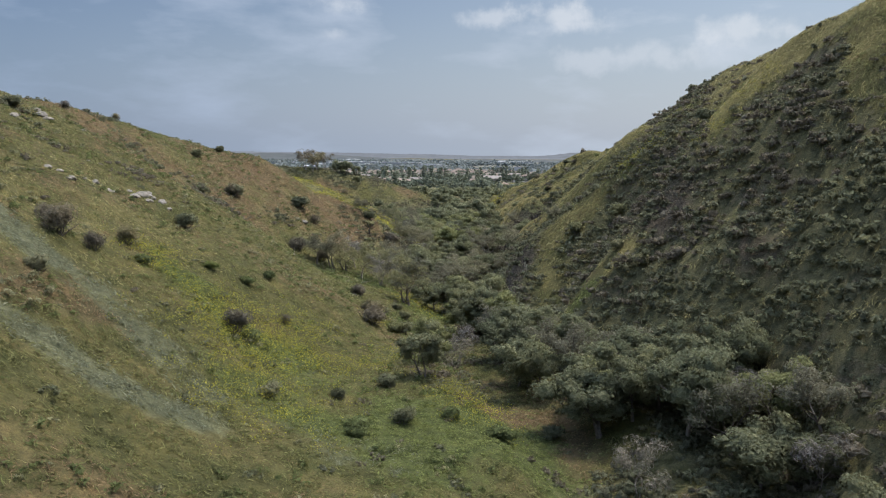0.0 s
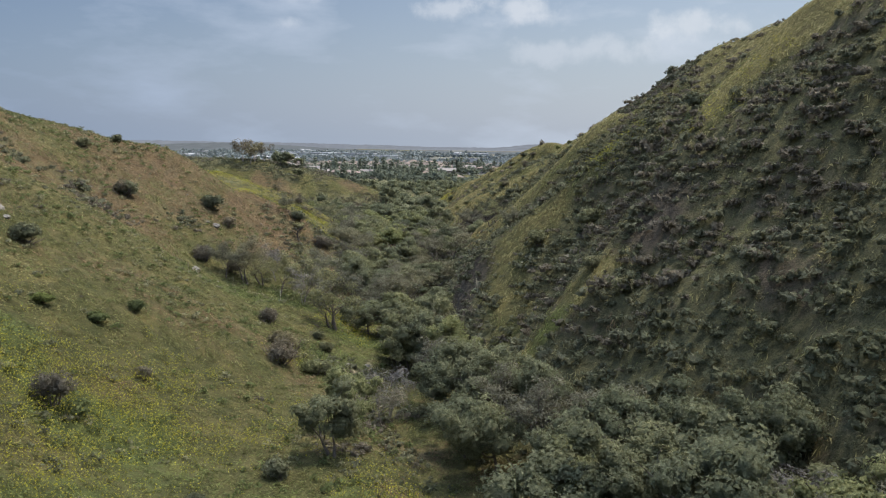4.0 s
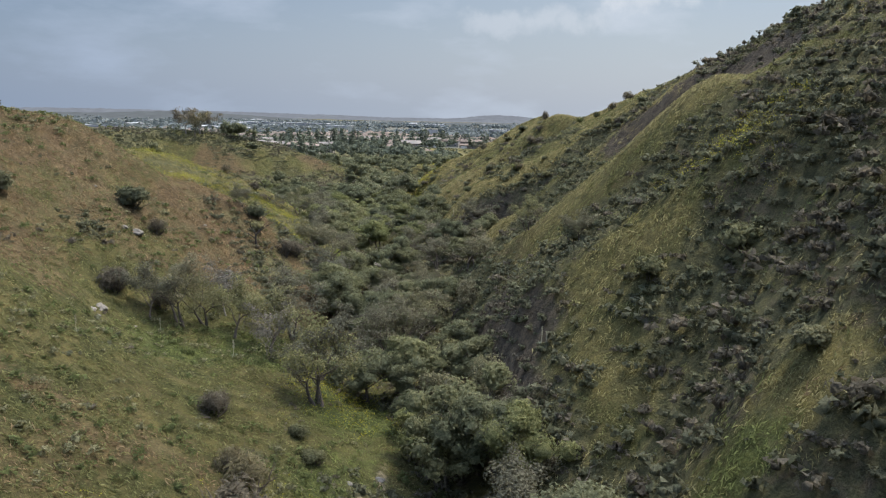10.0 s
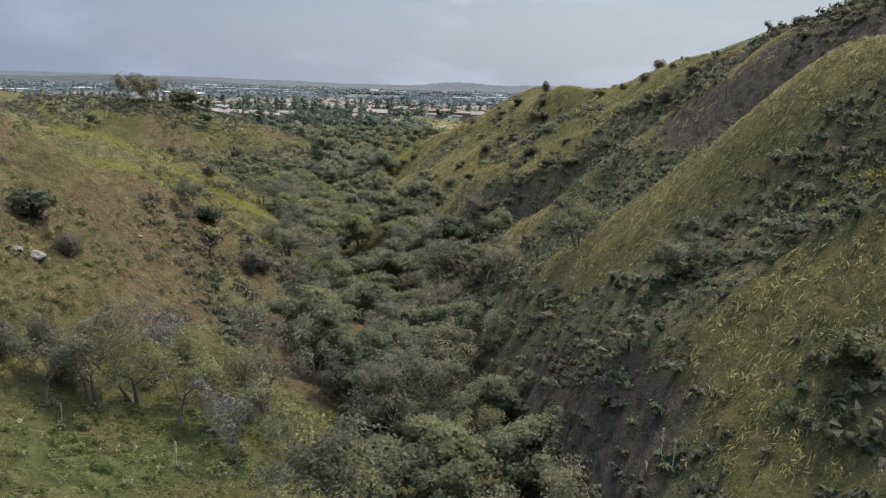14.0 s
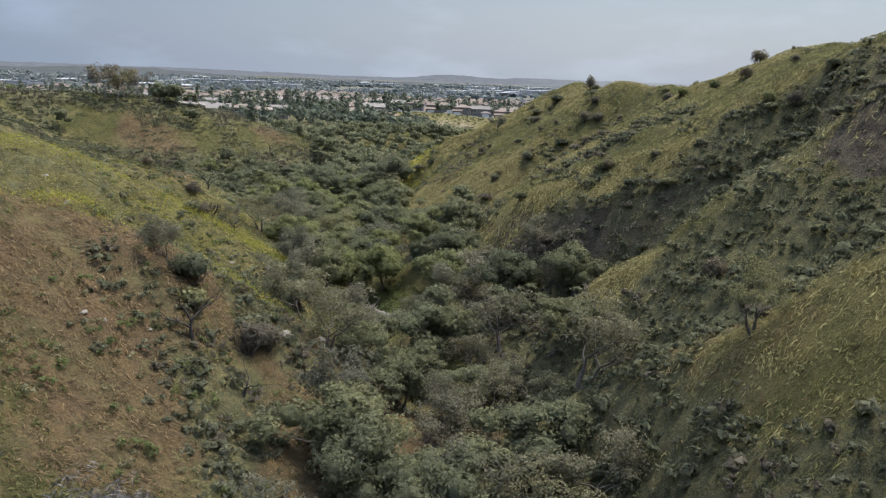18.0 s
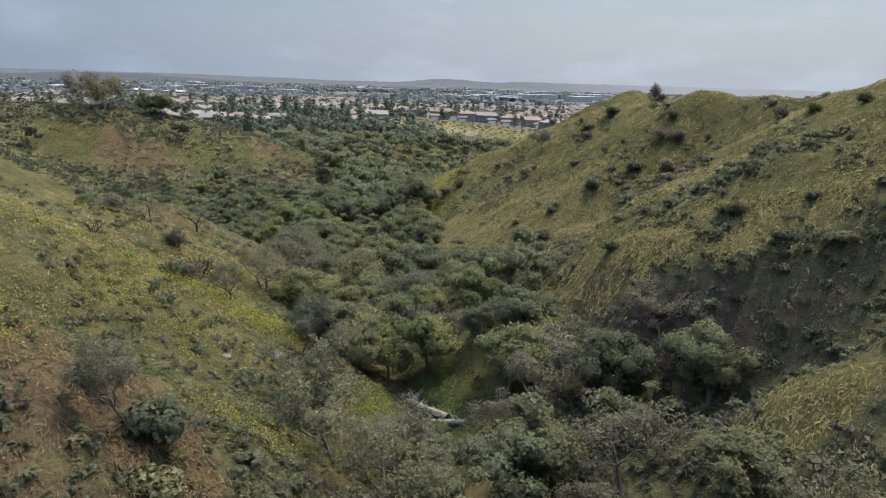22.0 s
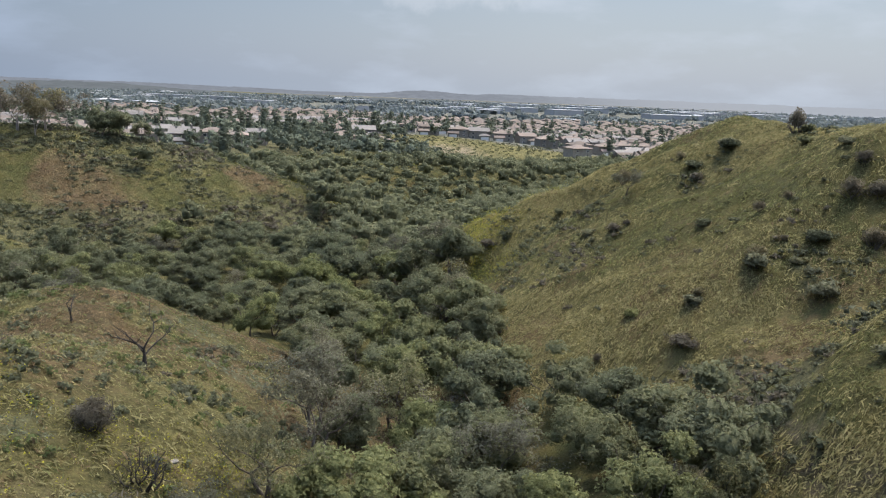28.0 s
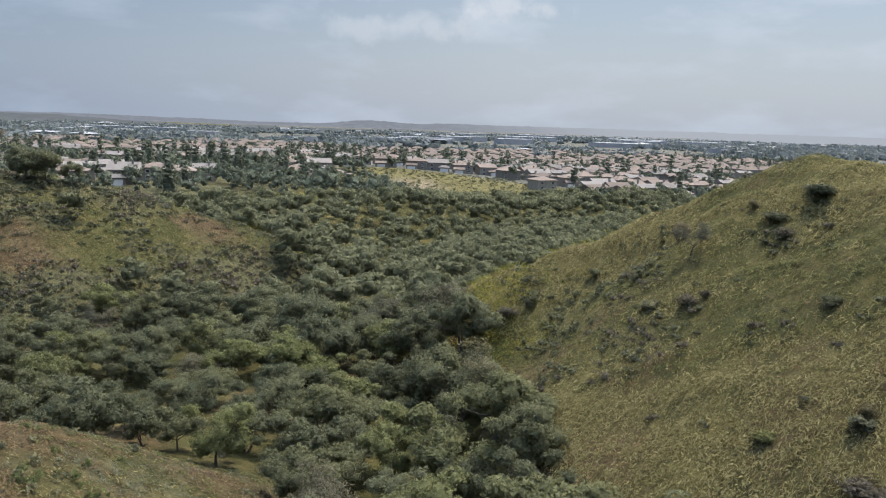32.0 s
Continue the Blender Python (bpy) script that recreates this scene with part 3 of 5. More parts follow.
gm = mesh_from("ground", np.stack([XX, YY, ZZ], -1).reshape(-1, 3), quads, M_GROUND)
gm.polygons.foreach_set("use_smooth", np.ones(len(quads), bool))
for key, val in zip(("dry", "straw", "bare", "rock", "brush", "silver", "lush", "town"), (*zones(XX, YY, ZZ, SLOPE), scrub_chance(XX, YY), silver_weeds(XX, YY), lush(XX, YY), np.clip((YY - 500) / 60, 0, 1) * np.clip(np.abs(XX - 82) / 40 + (YY - 640) / 30 - 0.6, 0, 1))):
    gm.attributes.new(key, "FLOAT", "POINT").data.foreach_set("value", val.ravel().astype(np.float32))
ground = tagged(new("ground", gm), "canyon hillsides of green and dry grass running out to a wide plain", "ground", kind="structure")

# ---- plant building ----
rng = np.random.default_rng(7)


def link(name, me, parent=None, label=""):
    ob = new(name, me)
    if parent is not None:
        ob.parent = parent
    return tagged(ob, label)


def unit(v):
    return v / np.maximum(np.linalg.norm(v, axis=-1, keepdims=True), 1e-9)


def sprays(centres, normals, size, r, slim=0.55, soft=None):
    """Leaf sprays: one pointed spray of leaves for each centre. Returns vertices and normals, three to a spray."""
    k = len(centres)
    side = unit(np.cross(normals, unit(r.normal(size=(k, 3)))))
    up = np.cross(normals, side)
    a = (size * r.uniform(0.6, 1.4, k))[:, None]
    b = a * slim * r.uniform(0.7, 1.3, (k, 1))
    v = np.stack([centres - a * side - 0.5 * b * up, centres + a * side - 0.5 * b * up, centres + 1.5 * b * up + 0.2 * a * normals], 1)
    n = np.repeat((normals if soft is None else soft)[:, None, :], 3, 1)
    return np.concatenate([v, n], -1).reshape(-1, 6)


def tris_for(count):
    return np.arange(count * 3, dtype=np.int32).reshape(-1, 3)


def ball_faces():
    """Unit directions and four-cornered faces of a ball cut from a cube."""
    g, seen, faces = (-1.0, 0.0, 1.0), {}, []
    def at(p):
        return seen.setdefault(tuple(p), len(seen))
    for axis in range(3):
        for sign in (-1.0, 1.0):
            for i in range(2):
                for j in range(2):
                    face = []
                    for a, b in ((i, j), (i + 1, j), (i + 1, j + 1), (i, j + 1)):
                        p = [0.0, 0.0, 0.0]
                        p[axis], p[(axis + 1) % 3], p[(axis + 2) % 3] = sign, g[a], g[b]
                        face.append(at(p))
                    faces.append(face if sign > 0 else face[::-1])
    return unit(np.array(list(seen), float)), np.array(faces)


BLOCK = np.array([(x, y, z) for z in (-1, 1) for y in (-1, 1) for x in (-1, 1)], float) / 1.73
BLOCK_FACES = np.array(((4, 5, 7, 6), (0, 1, 5, 4), (1, 3, 7, 5), (3, 2, 6, 7), (2, 0, 4, 6)))
BALL, BALL_FACES = ball_faces()
BALL_UPPER = BALL_FACES[BALL[BALL_FACES].mean(1)[:, 2] > -0.45]


def shell(p, faces, centre):
    """Triangles of a closed lump with normals that point out from its centre."""
    q = p[faces]
    v = np.concatenate([q[:, (0, 1, 2)], q[:, (0, 2, 3)]]).reshape(-1, 3)
    return np.concatenate([v, unit(v - centre)], -1)


def rough_core(centre, radius, r, flat=0.8):
    """A plainer inside for small and distant plants."""
    return shell(centre + BLOCK * (1, 1, flat) * radius * r.uniform(0.7, 1.2, (8, 3)), BLOCK_FACES, centre)


def core(centre, radius, r, flat=0.75):
    """The close-leaved inside of a leafy lump, uneven; it keeps the light from passing straight through."""
    return shell(centre + BALL * (1, 1, flat) * radius * r.uniform(0.72, 1.12, (len(BALL), 1)), BALL_UPPER, centre)


def clump(centre, radius, count, size, r, flat=0.75, low=-0.35, solid=0.66, slim=0.6, rough=False):
    """Sprays over the upper shell of one leafy lump."""
    d = unit(r.normal(size=(count, 3)))
    d[:, 2] = np.where(d[:, 2] < low, -d[:, 2], d[:, 2])
    p = centre + d * (1, 1, flat) * radius * r.uniform(0.66, 1.14, (count, 1))
    n = unit(d * 1.1 + r.normal(size=(count, 3)) * 0.7 + (0, 0, 0.25))
    leaves = sprays(p, n, size, r, slim, unit(d + 0.9 * n))
    if not solid:
        return leaves
    return np.concatenate([(rough_core if rough else core)(centre, radius * solid, r, flat), leaves])


def domed(v, centre, share=0.45):
    """Turns the normals of a crown partly outward from its middle, so that it takes the light as one rounded mass."""
    v[:, 3:] = unit(v[:, 3:]) + share * unit(v[:, :3] - centre)
    return v


def tube(points, radii, sides=6):
    """A tapered limb along points; closed at its tip by a thin end."""
    points, rings = np.asarray(points, float), []
    for i, p in enumerate(points):
        ahead = unit(points[min(i + 1, len(points) - 1)] - points[max(i - 1, 0)])
        ref = np.array((1.0, 0, 0)) if abs(ahead[2]) > 0.8 else np.array((0, 0, 1.0))
        s = unit(np.cross(ahead, ref))
        w = np.cross(ahead, s)
        a = np.arange(sides) * 2 * np.pi / sides
        rings.append(p + radii[i] * (np.cos(a)[:, None] * s + np.sin(a)[:, None] * w))
    v, f = np.concatenate(rings), []
    for i in range(len(points) - 1):
        for k in range(sides):
            f.append((i * sides + k, i * sides + (k + 1) % sides, (i + 1) * sides + (k + 1) % sides, (i + 1) * sides + k))
    return v, np.array(f)


def joined(pieces):
    vs, fs, at = [], [], 0
    for v, f in pieces:
        vs.append(v); fs.append(f + at)
        at += len(v)
    return np.concatenate(vs), np.concatenate(fs)


def limb(start, way, length, radius, r, bend=0.25, steps=4, rise=0.15):
    pts, d = [np.asarray(start, float)], unit(np.asarray(way, float))
    for i in range(steps):
        d = unit(d + r.normal(size=3) * bend + (0, 0, rise))
        pts.append(pts[-1] + d * length / steps)
    return pts, [radius * (1 - 0.75 * i / steps) for i in range(steps + 1)], d


def tree_meshes(name, seed, height, spread, leaf_mat, bark, leaf_count=2000, leaf=0.26, lobes=26, bare=False, twigs=0, stems=1, foot=0.28, split=False, fill=1.0, solid=0.6, slim=0.6):
    """Trunk and crown of one broad tree, its base at the origin."""
    r = np.random.default_rng(seed)
    wood, tips = [], []
    for s in range(stems):
        lean = r.normal(size=3) * 0.22
        pts, rad, d = limb((r.normal() * 0.25 * (stems > 1), r.normal() * 0.25 * (stems > 1), -0.4), (lean[0], lean[1], 1), height * 0.36 + 0.4, foot * height / 8, r, 0.12)
        wood.append(tube(pts, [q * 1.0 for q in rad[:-1]] + [rad[-2] * 0.8], 6))
        n1 = 4 if stems == 1 else 3
        turn = r.uniform(0, 6.28)
        for i in range(n1):
            a = turn + i * 6.28 / n1 + r.normal() * 0.35
            out = r.uniform(0.7, 1.3)
            p2, r2, d2 = limb(pts[-1 - (i % 2)], (math.cos(a) * out, math.sin(a) * out, r.uniform(0.5, 1.0)), spread * r.uniform(0.42, 0.6) + height * 0.12, rad[-2] * 0.72, r, 0.28)
            wood.append(tube(p2, r2, 4))
            for j in range(3):
                a2 = a + r.normal() * 0.9
                p3, r3, d3 = limb(p2[-1 - (j % 3)], (math.cos(a2), math.sin(a2), r.uniform(0.3, 1.1)), height * r.uniform(0.16, 0.3), r2[-2 - (j % 2)] * 0.8, r, 0.35, 3)
                wood.append(tube(p3, r3, 3))
                tips.append(p3[-1]); tips.append(p3[1])
                for k in range(twigs):
                    a3 = r.uniform(0, 6.28)
                    p4, r4, _ = limb(p3[1 + k % 3], (math.cos(a3), math.sin(a3), r.uniform(-0.2, 1.0)), height * r.uniform(0.08, 0.18), r3[-1] * 0.9 + 0.008, r, 0.4, 3)
                    wood.append(tube(p4, r4, 3))
                    tips.append(p4[-1])
            tips.append(p2[-1])
    if split:
        return [mesh_from(name + "_limb", v, f, bark) for v, f in wood], None
    v, f = joined(wood)
    trunk = mesh_from(name + "_trunk", v, f, bark)
    if bare:
        return trunk, None
    tips = np.array(tips)
    tips = tips[r.permutation(len(tips))[:lobes]]
    middle = np.array((*tips[:, :2].mean(0), height * 0.52))
    if solid:
        # a rounded, lumpy crown round the limbs
        d = unit(r.normal(size=(lobes, 3)))
        d[:, 2] = np.where(d[:, 2] < -0.75, -d[:, 2], d[:, 2])
        rounded = middle + d * (spread * 0.38, spread * 0.38, height * 0.34) * r.uniform(0.6, 1.0, (lobes, 1))
        tips = np.concatenate([rounded[:int(lobes * 0.7)], tips[:lobes - int(lobes * 0.7)]])
    per = leaf_count // len(tips)
    parts = []
    for t in tips:
        rad = height * r.uniform(0.11, 0.19) * fill
        parts.append(clump(t + (0, 0, rad * 0.1), rad, per, leaf, r, r.uniform(0.75, 1.0), solid=solid, slim=slim))
    v = domed(np.concatenate(parts), middle - (0, 0, height * 0.15))
    return trunk, mesh_from(name + "_crown", v, tris_for(len(v) // 3), leaf_mat)


def tree_thing(name, meshes, label, category="tree", group=""):
    ob = tagged(new(name), label, category, group)
    if isinstance(meshes[0], list):
        for i, me in enumerate(meshes[0]):
            link("branch" if i else "trunk", me, ob)
        return ob
    link("trunk", meshes[0], ob)
    if meshes[1] is not None:
        link("crown", meshes[1], ob)
    return ob


def shrub_mesh(name, seed, radius, height, material, count, leaf, lobes=5, slim=0.6, solid=0.62):
    r = np.random.default_rng(seed)
    parts, wood = [], []
    for i in range(lobes):
        a, d = r.uniform(0, 6.28), radius * r.uniform(0.0, 0.65)
        c = np.array((d * math.cos(a), d * math.sin(a), height * r.uniform(0.35, 0.65)))
        parts.append(clump(c, radius * r.uniform(0.42, 0.62), count // lobes, leaf, r, min(1.3, height / radius * 0.75), solid=solid, slim=slim))
    v = domed(np.concatenate(parts), np.array((0, 0, -0.2)))
    v[:, 2] = np.maximum(v[:, 2], -0.1)
    return mesh_from(name, v, tris_for(len(v) // 3), material)


def stems_mesh(name, seed, radius, height, bark, count=7):
    r = np.random.default_rng(seed)
    wood = []
    for i in range(count):
        a = r.uniform(0, 6.28)
        p, q, _ = limb((0.1 * math.cos(a), 0.1 * math.sin(a), -0.2), (math.cos(a) * 0.8, math.sin(a) * 0.8, 1.0), height * r.uniform(0.8, 1.15), 0.05 * height / 1.5, r, 0.25, 4)
        wood.append(tube(p, q, 4))
        for j in range(2):
            b = a + r.normal()
            p2, q2, _ = limb(p[2 + j], (math.cos(b), math.sin(b), 0.8), height * r.uniform(0.3, 0.5), q[2 + j] * 0.7, r, 0.3, 3)
            wood.append(tube(p2, q2, 3))
    v, f = joined(wood)
    return mesh_from(name, v, f, bark)


def bush_thing(name, leaves, stems, label, category="bush", group=""):
    ob = tagged(new(name), label, category, group)
    if stems is not None:
        link("wood", stems, ob)
    if leaves is not None:
        link("foliage", leaves, ob)
    return ob


def put(x, y, scale=1.0, turn=None, sink=0.12, tall=1.0):
    """A pose on the ground."""
    turn = rng.uniform(0, 6.28) if turn is None else turn
    return Matrix.LocRotScale((x, y, ground_z(x, y) - sink * scale), Euler((0, 0, turn)), (scale, scale, scale * tall))


used = {}


def plant(kind, x, y, scale=1.0, turn=None, tall=1.0):
    """The first of a kind stands where it was built; later ones are copies."""
    ob = kind
    m = put(x, y, scale, turn, tall=tall)
    if ob.name not in used:
        used[ob.name] = True
        ob.matrix_basis = m
        return ob
    keep = ob.scale.copy()
    ob.scale = (1, 1, 1)
    c = copy_thing(ob, m)
    ob.scale = keep
    return c


OAK_LABEL = "coast live oak with a broad grey-green crown in the canyon woods"
OAKS = [tree_thing("oak_tree", tree_meshes("oak", 100 + i, h, sp, M_OAK, M_BARK, n, 0.175, lb, stems=st), OAK_LABEL, "tree", "oaks of the canyon woods")
        for i, (h, sp, n, lb, st) in enumerate(((7.0, 7, 3700, 30, 1), (7.8, 8, 4100, 32, 1), (6.2, 6.5, 3300, 27, 2), (8.2, 7, 4000, 31, 2), (6.6, 8.0, 3800, 32, 1)))]
GREY_OAKS = [tree_thing("grey_oak_tree", tree_meshes("grey_oak", 140 + i, h, sp, M_OAK_GREY, M_BARK, 2900, 0.115, 36, twigs=2, stems=st, fill=0.85, solid=0), "thin-leaved greyish oak with dark forked limbs showing", "tree", "sparse grey oaks")
             for i, (h, sp, st) in enumerate(((7.5, 6.5, 2), (6.5, 6, 1), (8.0, 7, 2)))]
BARE_TREES = [tree_thing("bare_tree", tree_meshes("bare", 160 + i, h, sp, M_TWIG, M_DEAD, 1500, 0.26, 40, twigs=3, stems=st, foot=0.16, solid=0, slim=0.07), "leafless pale grey tree with many fine twigs", "tree", "leafless trees")
              for i, (h, sp, st) in enumerate(((5.5, 5, 2), (6.0, 4.5, 1)))]
SNAGS = [tree_thing("burnt_snag", tree_meshes("snag", 170 + i, h, sp, None, M_BURNT, bare=True, twigs=0, stems=1, foot=0.5, split=True), "charred black dead tree with crooked limbs on the grass slope", "tree", "burnt snags")
         for i, (h, sp) in enumerate(((3.6, 3.2), (3.0, 3.6)))]
BUSH_KINDS = {
    "dark": [bush_thing("dark_shrub", shrub_mesh("dark_shrub_leaves", 200 + i, 1.1, 1.6, M_DARK_BUSH, 640, 0.13, 7), stems_mesh("dark_shrub_stems", 200 + i, 1.0, 1.3, M_BARK), "dense dark green shrub on the grassy slope", "bush", "dark shrubs") for i in range(3)],
    "brown": [bush_thing("brown_shrub", shrub_mesh("brown_shrub_leaves", 210 + i, 1.0, 1.7, M_BROWN_BUSH, 900, 0.15, 8, 0.16, 0.4), stems_mesh("brown_shrub_stems", 210 + i, 1.0, 1.6, M_BARK, 10), "half-dry brownish grey shrub with twigs showing", "bush", "brown shrubs") for i in range(3)],
    "green": [bush_thing("green_shrub", shrub_mesh("green_shrub_leaves", 220 + i, 1.2, 1.1, M_GREEN_BUSH, 600, 0.13, 7), stems_mesh("green_shrub_stems", 220 + i, 1.0, 0.9, M_BARK), "low fresh green shrub spreading over the grass", "bush", "green shrubs") for i in range(2)],
    "sage": [bush_thing("sage_shrub", shrub_mesh("sage_shrub_leaves", 230 + i, 1.0, 1.2, M_SAGE, 560, 0.12, 7), stems_mesh("sage_shrub_stems", 230 + i, 1.0, 1.0, M_BARK), "pale grey-green sage shrub on the steep slope", "bush", "sage shrubs") for i in range(3)],
    "dead": [bush_thing("dead_shrub", None, stems_mesh("dead_shrub_stems", 240 + i, 1.2, 1.8, M_BURNT, 12), "leafless blackened shrub standing in the grass", "bush", "dead shrubs") for i in range(2)],
}

# ---- single trees that stand out, canyon mouth to head ----
for kind, x, y, s in (
    (OAKS[0], 6.4, 115.4, 1.05), (GREY_OAKS[0], -4.9, 123.9, 0.95), (GREY_OAKS[1], -10.3, 133.6, 0.9), (OAKS[1], -0.9, 150.1, 0.9), (GREY_OAKS[2], 2.6, 143.1, 0.95), (GREY_OAKS[1], -21.5, 133.7, 0.78),
    (GREY_OAKS[0], -19.2, 135.2, 0.83), (GREY_OAKS[2], -17.1, 136.9, 0.65), (GREY_OAKS[1], -13.9, 135.0, 0.88), (BARE_TREES[0], -10.1, 131.6, 0.85), (GREY_OAKS[0], -8.6, 140.9, 0.95), (BARE_TREES[1], -15.5, 140.9, 0.9),
    (GREY_OAKS[0], -5.2, 123.0, 0.95), (OAKS[2], -1.0, 150.7, 0.95), (OAKS[3], -4.9, 152.4, 0.85), (GREY_OAKS[2], 2.1, 142.0, 0.95), (OAKS[2], 0.0, 76.6, 0.8), (BARE_TREES[0], 3.3, 94.1, 0.85),
    (OAKS[1], 12.2, 78.7, 0.85), (OAKS[0], 18.8, 66.4, 0.85), (OAKS[4], 24.5, 64.1, 0.8), (OAKS[2], 16.3, 69.3, 0.8), (OAKS[0], 11.3, 89.7, 0.85), (OAKS[3], 16.3, 86.8, 0.75),
    (OAKS[2], 24.8, 73.9, 0.8), (OAKS[1], 29.5, 67.4, 0.75), (OAKS[3], 9.0, 110.0, 0.8), (BARE_TREES[0], 17.0, 55.9, 0.75), (BARE_TREES[1], 27.8, 50.4, 0.7), (BARE_TREES[1], 28.1, 63.5, 0.7),
    (OAKS[2], -0.1, 84.6, 0.8), (BARE_TREES[0], 2.9, 91.9, 0.8), (OAKS[4], 9.4, 92.7, 0.85), (OAKS[0], 13.7, 90.1, 0.75), (OAKS[3], 8.5, 111.4, 0.85), (GREY_OAKS[1], -17.7, 170.3, 0.62),
    (SNAGS[0], -15.4, 164.4, 1.2), (GREY_OAKS[0], -9.1, 188.6, 0.85), (OAKS[0], -5.8, 199.6, 0.75), (SNAGS[1], -12.0, 161.7, 0.9), (GREY_OAKS[1], 2.0, 206.3, 0.8), (SNAGS[0], -22.2, 224.9, 1.15),
    (GREY_OAKS[2], -16.5, 205.1, 0.45), (SNAGS[0], -16.7, 204.6, 0.8), (GREY_OAKS[1], -10.5, 198.5, 0.75), (GREY_OAKS[0], -10.9, 228.6, 0.95), (GREY_OAKS[2], 7.1, 268.6, 1), (SNAGS[0], -28.9, 234.9, 0.75),
    (GREY_OAKS[0], -10.8, 224.2, 0.8), (GREY_OAKS[2], -14.3, 213.4, 0.6), (BARE_TREES[0], 0.3, 238.2, 0.85), (BARE_TREES[0], 10.3, 193.1, 0.95), (BARE_TREES[1], 9.3, 195.2, 0.85), (GREY_OAKS[1], 29.0, 263.6, 0.5),
    (GREY_OAKS[1], 19.9, 133.0, 0.5), (GREY_OAKS[0], 18.8, 152.3, 0.55), (OAKS[1], -45.1, 342.1, 0.75), (OAKS[3], -48.5, 340.9, 0.6), (OAKS[4], -41.5, 343.5, 0.6), (OAKS[2], -5.7, 333.1, 0.7),
):
    plant(kind, x, y, s)

# ---- single shrubs ----
for kind, x, y, s in (
    ("dark", -57.6, 105.8, 1.2), ("brown", -60.8, 126.2, 0.9), ("brown", -59.0, 140.9, 0.9), ("dark", -46.2, 160.3, 1.1), ("dark", -46.9, 148.8, 1.2), ("brown", -32.6, 67.5, 1.7),
    ("brown", -34.3, 69.3, 1.2), ("brown", -30.2, 69.1, 1.2), ("brown", -30.5, 77.2, 1.2), ("dark", -30.9, 95.6, 1.4), ("sage", -28.9, 57.3, 1.2), ("brown", -37.6, 138.6, 1.5),
    ("dark", -28.1, 152.7, 1.8), ("brown", -25.2, 136.0, 1.6), ("dark", -37.1, 139.1, 1.7), ("brown", -25.4, 137.1, 1.2), ("brown", -21.0, 136.6, 1.3), ("green", -24.7, 84.8, 0.9),
    ("green", -21.2, 87.0, 0.9), ("green", -20.1, 93.3, 0.9), ("green", -16.9, 72.8, 1.1), ("green", -27.7, 73.8, 1), ("green", -5.1, 59.7, 1.3), ("brown", -18.2, 71.8, 1.5),
    ("brown", -15.6, 81.9, 0.8), ("brown", -8.2, 101.2, 1.8), ("brown", -8.0, 104.1, 1.6), ("brown", -9.2, 105.8, 1.2), ("dark", -3.7, 72.7, 1), ("dark", -1.5, 64.0, 1),
    ("dark", -7.5, 66.7, 0.7), ("sage", -12.4, 61.1, 1.1), ("green", 6.9, 64.1, 1.2), ("green", 2.7, 66.2, 1), ("dark", 11.7, 67.5, 1), ("brown", -11.7, 113.0, 1.2),
    ("brown", -11.4, 114.4, 1), ("dark", -5.7, 114.5, 0.8), ("dark", -4.5, 111.4, 0.8), ("dark", -3.9, 102.8, 1.4), ("dark", -4.9, 101.5, 1.1), ("brown", -25.3, 136.5, 1.6),
    ("brown", -25.0, 151.3, 1.2), ("dead", -12.0, 166.2, 1.2), ("brown", -11.7, 166.5, 1.6), ("brown", -10.8, 167.8, 1.4), ("sage", -15.9, 167.3, 1.3), ("dark", -16.3, 170.3, 1.5),
    ("brown", -22.3, 211.8, 1), ("dead", -19.4, 209.5, 1.2), ("brown", -22.2, 211.9, 1.1), ("dead", -28.1, 206.3, 0.9), ("brown", -28.1, 214.5, 1.1), ("brown", -48.4, 266.8, 1.2),
    ("dead", -19.9, 209.7, 0.9), ("dark", -21.4, 203.8, 1.1), ("brown", -20.2, 204.6, 1.2), ("dark", 20.1, 134.6, 1.5), ("dark", 38.5, 113.2, 1.6), ("dark", 26.6, 113.7, 1.5),
    ("dark", 21.1, 116.9, 1.3), ("dark", 45.0, 141.2, 1), ("sage", 25.0, 91.8, 1.3), ("sage", 23.7, 98.6, 1.2),
):
    group = BUSH_KINDS[kind]
    plant(group[int(rng.integers(len(group)))], x, y, s, turn=None, tall=0.9)

